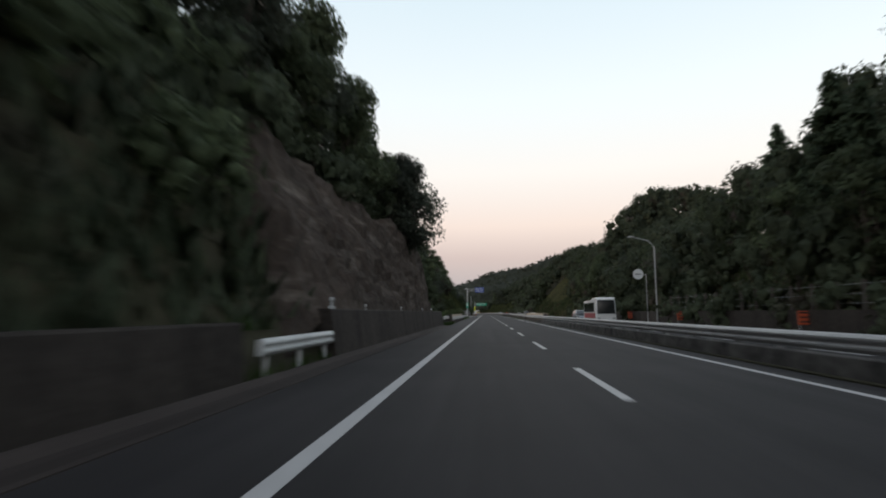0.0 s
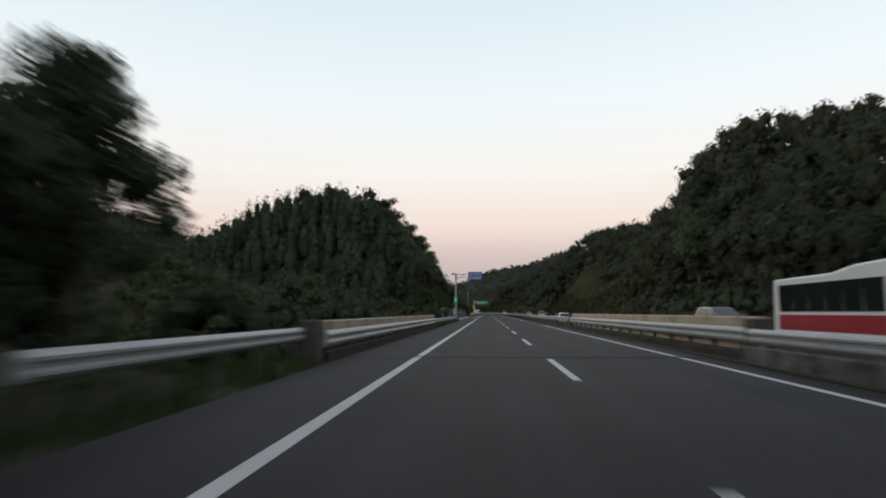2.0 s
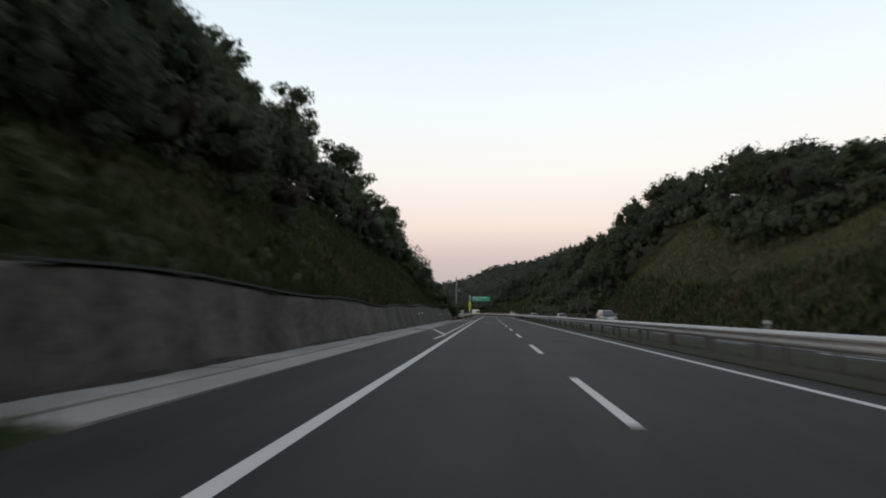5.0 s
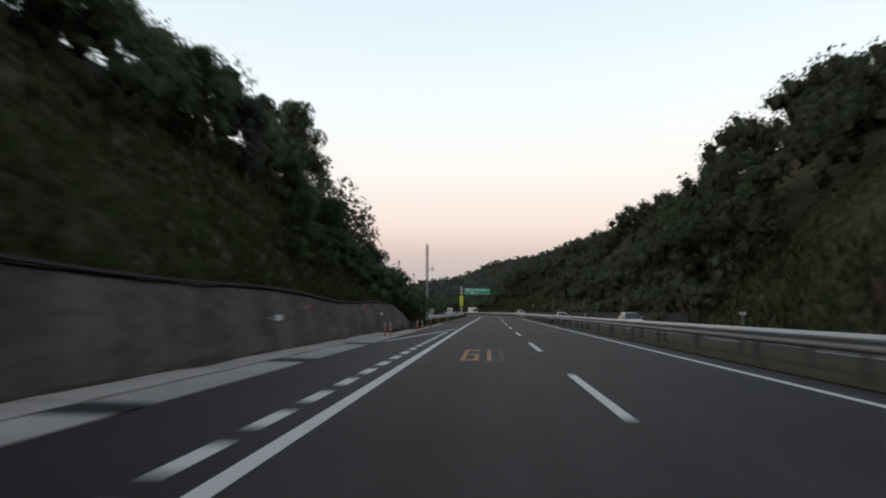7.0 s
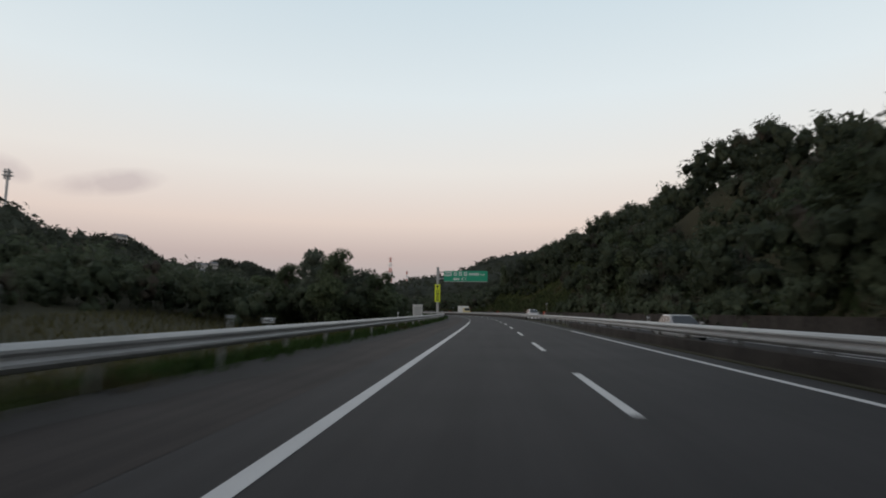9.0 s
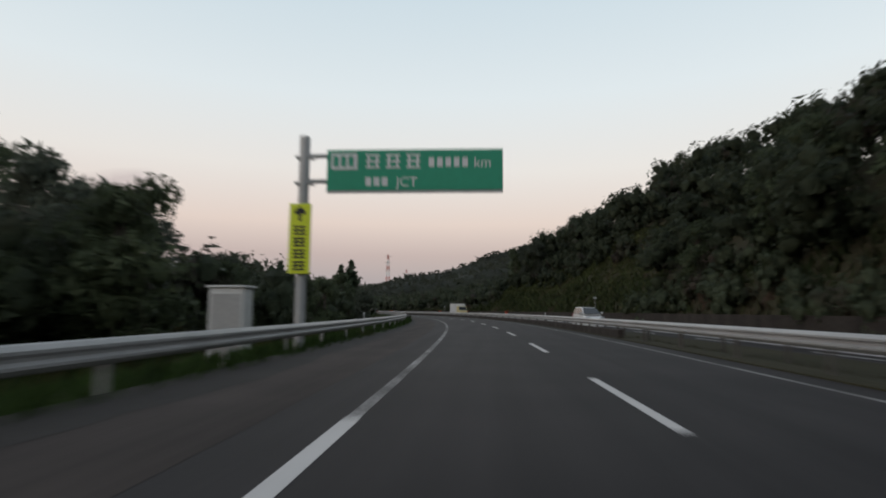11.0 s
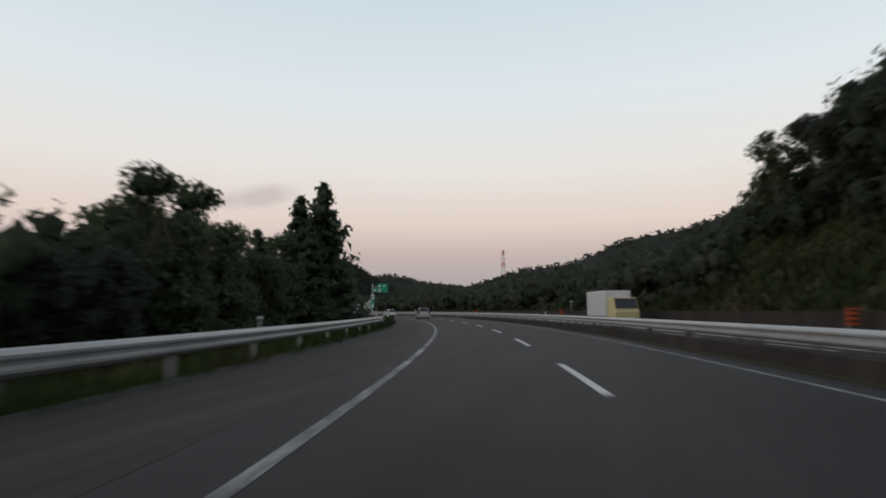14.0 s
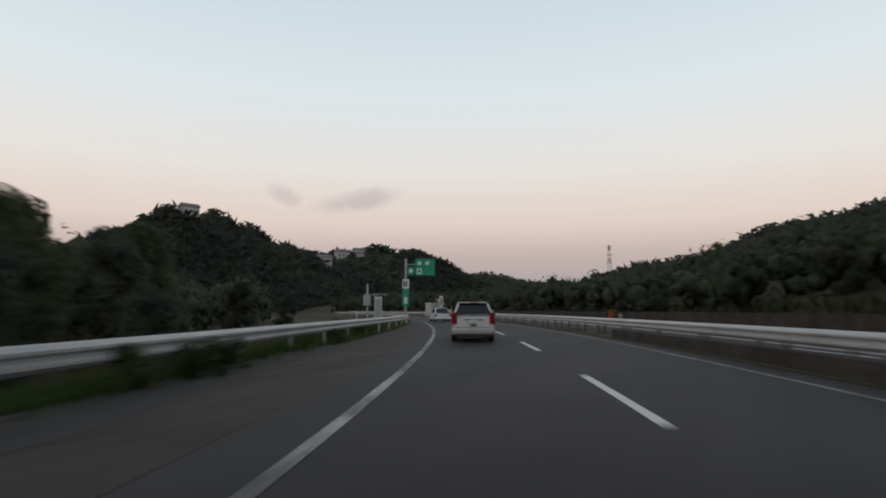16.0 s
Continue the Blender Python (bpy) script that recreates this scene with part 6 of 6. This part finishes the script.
part("body", boxes((-0.6, -0.4, -0.1, 0.6, 0.4, 2.6), bevel=0.03), M["steel_white"], box)
part("door", boxes((-0.5, -0.42, 0.3, 0.5, -0.395, 2.4), bevel=0.008), M["pole"], box)
part("roof", boxes((-0.68, -0.48, 2.605, 0.68, 0.48, 2.68), bevel=0.02), M["steel_white"], box)


def lane_post(s, u, tall=0.66):
    """A flexible orange post with white bands."""
    ob = thing("delineator_post", "orange plastic lane post with white bands", "traffic post", here(s, u, 0.004), "orange lane posts")
    bm = rods(((0, 0, 0.03), (0, 0, tall), 0.032), n=14)
    part("post", bm, M["orange"], ob)
    part("base", rods(((0, 0, 0), (0, 0, 0.045), 0.085), n=16), M["orange"], ob)
    for z in (0.5, 0.74, 0.9):
        part("band", rods(((0, 0, tall * z), (0, 0, tall * z + 0.055), 0.0345), n=14), M["sign_white"], ob)
    return ob


for s, u in ((228.1, -3.08), (228.25, -2.85), (235.1, -2.38), (235.2, -2.10), (243.6, -2.45), (250.7, -2.6), (256.7, -2.2)):
    lane_post(s, u)


def reflector(s, u, z, tall=0.35):
    """A round white delineator on a thin stem."""
    ob = thing("reflector", "small white round reflector on a stem", "reflector", here(s, u, z), "roadside reflectors")
    part("stem", rods(((0, 0, -0.02), (0, 0, tall - 0.06), 0.022), n=8), M["steel_white"], ob)
    bm = bmesh.new()
    bmesh.ops.create_cone(bm, cap_ends=True, segments=18, radius1=0.05, radius2=0.045, depth=0.03, matrix=Matrix.Translation((0, -0.01, tall)) @ Matrix.Rotation(radians(90), 4, "X"))
    part("disc", bm, M["sign_white"], ob)
    return ob


for s in (12, 34, 43.4, 54, 61):
    reflector(s, -3.1, 1.06 if s < 23 else 1.36, 0.16)
for s in (28.9, 29.0):
    part("marker_plate", boxes((-0.07, -0.03, 0, 0.07, 0.0, 0.09), bevel=0.01), M["sign_white"], reflector(s, -3.05, 1.36, 0.3))
for s in range(128, 150, 12):
    reflector(s, -3.03, 0.6, 0.45)
for s in range(268, 600, 24):
    reflector(s, -4.03, 0.55, 0.5)
for s in range(120, 600, 40):
    reflector(s, 8.45, 0.6, 0.4)


def wall_plate(s, z, colour="sign_white", wide=0.5, tall=0.16):
    """A small plate fixed to the face of the sprayed wall by two studs."""
    red = colour != "sign_white"
    ob = thing("wall_reflector" if red else "wall_plate", "red reflector fixed to a concrete wall" if red else "small pale plate fixed to a concrete wall", "reflector" if red else "plate", here(s, -4.12, z), "plates on the wall")
    part("plate", boxes((-0.02, 0.0, 0.0, 0.0, wide, tall) if not red else (-0.05, -0.02, 0.0, 0.05, 0.0, tall), bevel=0.006), M[colour], ob)
    part("stud", rods(((-0.3, 0.06, tall / 2), (-0.01, 0.02, tall / 2), 0.02), n=8), M["pole"], ob)


for s, z in ((195.0, 1.05), (197.4, 1.1), (216.6, 0.95), (232.5, 1.0)):
    wall_plate(s, z)
for s in (219.6, 228.4):
    wall_plate(s, 1.28, "red_bright", 0.12, 0.09)
grate_me = boxes((-0.46, 0.0, 0.0, 0.46, 0.05, 0.016), (-0.46, 0.75, 0.0, 0.46, 0.8, 0.016), *[(-0.46 + 0.092 * i, 0.05, 0.0, -0.42 + 0.092 * i, 0.75, 0.014) for i in range(11)])
grate_mesh = bpy.data.meshes.new("drain_grate")
grate_me.to_mesh(grate_mesh)
grate_me.free()
grate_mesh.materials.append(M["dark"])
for s in (186.2, 207.2, 214.2, 221.4):
    grate = tagged(new("drain_grate", grate_mesh), "dark iron drain grate set in pale gutter slabs", "drain", "drain grates")
    grate.matrix_basis = here(s, -2.92, 0.022)


def small_plate(s, u, z, label="small white distance plate on a thin post"):
    ob = thing("distance_plate", label, "road sign", here(s, u, land_at(s, u)), "distance plates")
    part("post", rods(((0, 0, -0.3), (0, 0, z + 0.1), 0.03), n=8), M["pole"], ob)
    p = part("plate", boxes((-0.22, -0.06, z - 0.10, 0.22, -0.03, z + 0.10), bevel=0.01), M["sign_white"], ob)
    bars(p, M["dark"], -0.15, 0.15, z - 0.05, z + 0.05, -0.062, 3, 0.45)
    return ob


for s, u, z in ((470.7, 20.9, 2.6), (386.3, 21.6, 2.3), (244.0, 20.4, 1.5), (276, -6.3, 1.2), (462, -5.8, 1.4)):
    small_plate(s, u, z)
# beyond the other carriageway: lamp post, round sign, fence posts, boards
lamp = thing("street_lamp", "tall grey street lamp with a curved arm", "street lamp", here(74.8, 19.95, -0.42))
part("pole", rods(((0, 0, -0.3), (0, 0, 8.6), 0.08), ((0, 0, 8.6), (-0.6, 0, 9.3), 0.05), ((-0.6, 0, 9.3), (-2.3, 0, 9.75), 0.045), n=10), M["pole"], lamp)
part("lantern", boxes((-2.75, -0.13, 9.68, -2.1, 0.13, 9.84), bevel=0.04), M["pole"], lamp)
disc = thing("round_sign", "round white road sign on a grey post", "road sign", here(74.6, 18.9, -0.42))
part("post", rods(((0, 0, -0.3), (0, 0, 5.7), 0.045), ((0, 0, 5.6), (-0.75, 0, 5.6), 0.03), n=10), M["pole"], disc)
bm = bmesh.new()
bmesh.ops.create_cone(bm, cap_ends=True, segments=32, radius1=0.55, radius2=0.55, depth=0.04, matrix=Matrix.Translation((-0.85, -0.06, 5.65)) @ Matrix.Rotation(radians(90), 4, "X"))
face = part("face", bm, M["sign_white"], disc)
part("bar", boxes((-1.2, -0.095, 5.6, -0.5, -0.084, 5.7)), M["grey_paint"], face)
fence_wall = tagged(new("wall_far", sweep("wall_far", [(20.15, -0.8), (20.5, -0.8), (20.5, 1.25), (20.15, 1.25)], runs(-60, 130), M["concrete_dark"])), "dark concrete wall beyond the oncoming lanes", "wall", kind="structure")
tagged(new("wall_far", sweep("wall_far", [(20.15, -0.8), (20.4, -0.8), (20.4, 1.05), (20.15, 1.05)], runs(255, 560), M["concrete_dark"])), "dark barrier wall beyond the oncoming lanes", "wall", kind="structure")
fence = thing("fence", "row of pale concrete fence posts with wires", "fence", Matrix())
post_me = mesh_of("fence_post", [(x, y, z) for z, k in ((0, 0.09), (1.7, 0.075)) for x, y in ((-k, -k), (k, -k), (k, k), (-k, k))],
                  [(4, 5, 6, 7), (0, 1, 5, 4), (1, 2, 6, 5), (2, 3, 7, 6), (3, 0, 4, 7)], M["concrete_brown"])
for i in range(22):
    p = part("fence_post", post_me, None, fence)
    p.matrix_basis = here(24 + 2.35 * i, 21.0, 1.1)
for z in (1.6, 2.1, 2.6):
    part("wire", sweep("wire", [(20.99, z), (21.01, z), (21.0, z + 0.012)], runs(24, 73.5, 6), M["pole"]), None, fence)


def board_orange(s, u=19.95):
    ob = thing("warning_board", "orange warning board with dark stripes on short legs", "sign board", here(s, u, -0.35), "orange boards")
    b = part("board", boxes((-0.36, -0.05, 0.75, 0.36, 0.0, 1.55), bevel=0.015), M["orange"], ob)
    for z in (0.88, 1.14, 1.40):
        part("stripe", boxes((-0.30, -0.058, z, 0.30, -0.052, z + 0.09)), M["dark"], b)
    part("legs", rods(((-0.3, -0.02, 0), (-0.3, -0.02, 0.8), 0.025), ((0.3, -0.02, 0), (0.3, -0.02, 0.8), 0.025), n=8), M["pole"], ob)


for s in (46.6, 67.4, 382.4, 424.5, 451.2, 471.7, 512.6, 86.0):
    board_orange(s)


# ---- far things: pylons, mast, houses
def pylon(name, label, place, height, spread, turn=0.0):
    """A lattice tower in red and white lengths."""
    ob = thing(name, label, "pylon", Matrix.Translation(place) @ Matrix.Rotation(turn, 4, "Z"))
    lev = 11
    for i in range(lev):
        z0, z1 = height * i / lev, height * (i + 1) / lev
        k0, k1 = spread * (1 - 0.82 * i / lev), spread * (1 - 0.82 * (i + 1) / lev)
        bm = bmesh.new()
        for a, b in ((-1, -1), (1, -1), (1, 1), (-1, 1)):
            rod(bm, (a * k0, b * k0, z0), (a * k1, b * k1, z1), 0.045 * spread, n=5)
        for a, b, c, d in ((-1, -1, 1, -1), (1, -1, 1, 1), (1, 1, -1, 1), (-1, 1, -1, -1)):
            rod(bm, (a * k0, b * k0, z0), (c * k1, d * k1, z1), 0.03 * spread, n=4)
            rod(bm, (c * k0, d * k0, z0), (a * k1, b * k1, z1), 0.03 * spread, n=4)
        part("stage", bm, M["sign_white"] if i % 2 else M["red_white_r"], ob)
    for z in (0.74, 0.86, 0.97):
        part("crossarm", rods(((-spread * 1.1, 0, height * z), (spread * 1.1, 0, height * z), 0.05 * spread), n=5), M["pole"], ob)
    return ob


pylon("pylon", "tall red and white lattice pylon on the horizon", (-207, 1510, -8), 128, 7.0, 0.4)
pylon("pylon", "distant pale lattice pylon", (-250, 2100, -8), 138, 7.0, 0.4)
aerial = thing("radio_mast", "slim radio mast on a wooded hill", "mast", Matrix.Translation(at(455, -122, 18)))
part("shaft", rods(((0, 0, 0), (0, 0, 22), 0.35)), M["pole"], aerial)
part("head", boxes((-1.0, -1.0, 21.3, 1.0, 1.0, 21.7), (-0.9, -0.9, 22.4, 0.9, 0.9, 22.7), (-0.7, -0.7, 20.3, -0.3, -0.3, 23.4), (0.3, -0.7, 20.3, 0.7, -0.3, 23.4), (-0.2, 0.4, 20.3, 0.2, 0.8, 23.4), bevel=0.05), M["pole"], aerial)


def house(place, turn, w, d, h, label):
    ob = thing("house", label, "house", Matrix.Translation(place) @ Matrix.Rotation(turn, 4, "Z"), "houses on the hill")
    part("wall", boxes((-w / 2, -d / 2, -3, w / 2, d / 2, h)), M["house_wall"], ob)
    e = 0.6
    bm = bmesh.new()
    v = [bm.verts.new(p) for p in ((-w / 2 - e, -d / 2 - e, h), (w / 2 + e, -d / 2 - e, h), (w / 2 + e, d / 2 + e, h), (-w / 2 - e, d / 2 + e, h), (-w / 2 - e, 0, h + d * 0.32), (w / 2 + e, 0, h + d * 0.32))]
    for f in ((0, 1, 5, 4), (2, 3, 4, 5), (0, 4, 3), (1, 2, 5), (3, 2, 1, 0)):
        bm.faces.new([v[i] for i in f])
    part("roof", bm, M["roof_tile"], ob)
    for i in range(3):
        x = -w / 2 + w * (i + 0.5) / 3
        for z in (0.9, 3.4) if h > 5 else (0.9,):
            part("window", boxes((x - 0.7, -d / 2 - 0.04, z, x + 0.7, -d / 2 + 0.05, z + 1.3)), M["glass"], ob)


for k, (off, dd, z, w_, h_) in enumerate(((-24.5, 316, 35, 8, 4.2), (-11.6, 425, 43, 9, 4.4), (-10.2, 432, 42, 10, 4.2), (-12.0, 375, 25, 9, 4.0), (-8.6, 440, 38, 7, 4.0), (-4.5, 300, 2, 14, 5.5), (-6.8, 250, 1, 9, 5.5))):
    a = heading(454.5) - radians(off) + radians(4.9)
    x, y = LAST.x - math.sin(a) * dd, LAST.y + math.cos(a) * dd
    house(Vector((x, y, hill_top(x, y) - 0.8 if z > 10 else z)), a + 0.4, w_, 6, h_, "pale house with a grey tiled roof" + (" among hillside trees" if z > 10 else " beyond the exit"))

# by the exit: pale cabinets, a beige shed and a tall white plate
cab = thing("roadside_cabinet", "pale grey equipment cabinet behind the guard rail near the exit", "cabinet", here(515, -4.65, land_at(515, -4.65)))
part("body", boxes((-0.4, -0.3, -0.1, 0.4, 0.3, 2.75), bevel=0.03), M["steel_white"], cab)
part("door", boxes((-0.32, -0.32, 0.4, 0.32, -0.296, 2.5), bevel=0.008), M["pole"], cab)
col = thing("camera_column", "grey steel column with a small box behind the guard rail", "post", here(515, -5.8, land_at(515, -5.8)))
part("column", rods(((0, 0, -0.3), (0, 0, 4.2), 0.10), n=12), M["pole"], col)
part("box", boxes((-0.42, -0.2, 1.9, 0.35, 0.2, 3.0), bevel=0.03), M["pole"], col)
shed = thing("shed", "low beige building with a white wing beyond the road", "building", here(602, 22.6, land_at(602, 22.6)))
part("wall", boxes((0.2, -2, -2, 3.0, 3, 4.2)), M["concrete_beige"], shed)
part("wing", boxes((-2.8, -2, -2, 0.196, 3, 3.0)), M["house_wall"], shed)
part("roof", boxes((0.05, -2.2, 4.2, 3.15, 3.2, 4.36), bevel=0.03), M["roof_tile"], shed)
part("wing_roof", boxes((-3.0, -2.2, 3.0, 0.19, 3.2, 3.14), bevel=0.03), M["sign_white"], shed)
for x in (-2.1, -1.0):
    part("window", boxes((x, -2.04, 1.0, x + 0.7, -1.95, 2.0), bevel=0.01), M["glass"], shed)
tall_plate = thing("tall_plate", "tall white notice plate on two posts", "road sign", here(596, 20.9, land_at(596, 20.9)))
part("plate", boxes((-0.45, -0.08, 2.2, 0.45, 0.0, 5.2), bevel=0.02), M["sign_white"], tall_plate)
for x in (-0.3, 0.3):
    part("post", rods(((x, 0.05, -0.5), (x, 0.05, 5.0), 0.05), n=8), M["pole"], tall_plate)
bars(tall_plate, M["dark"], -0.2, 0.2, 2.8, 4.6, -0.082, 1, 0.1)
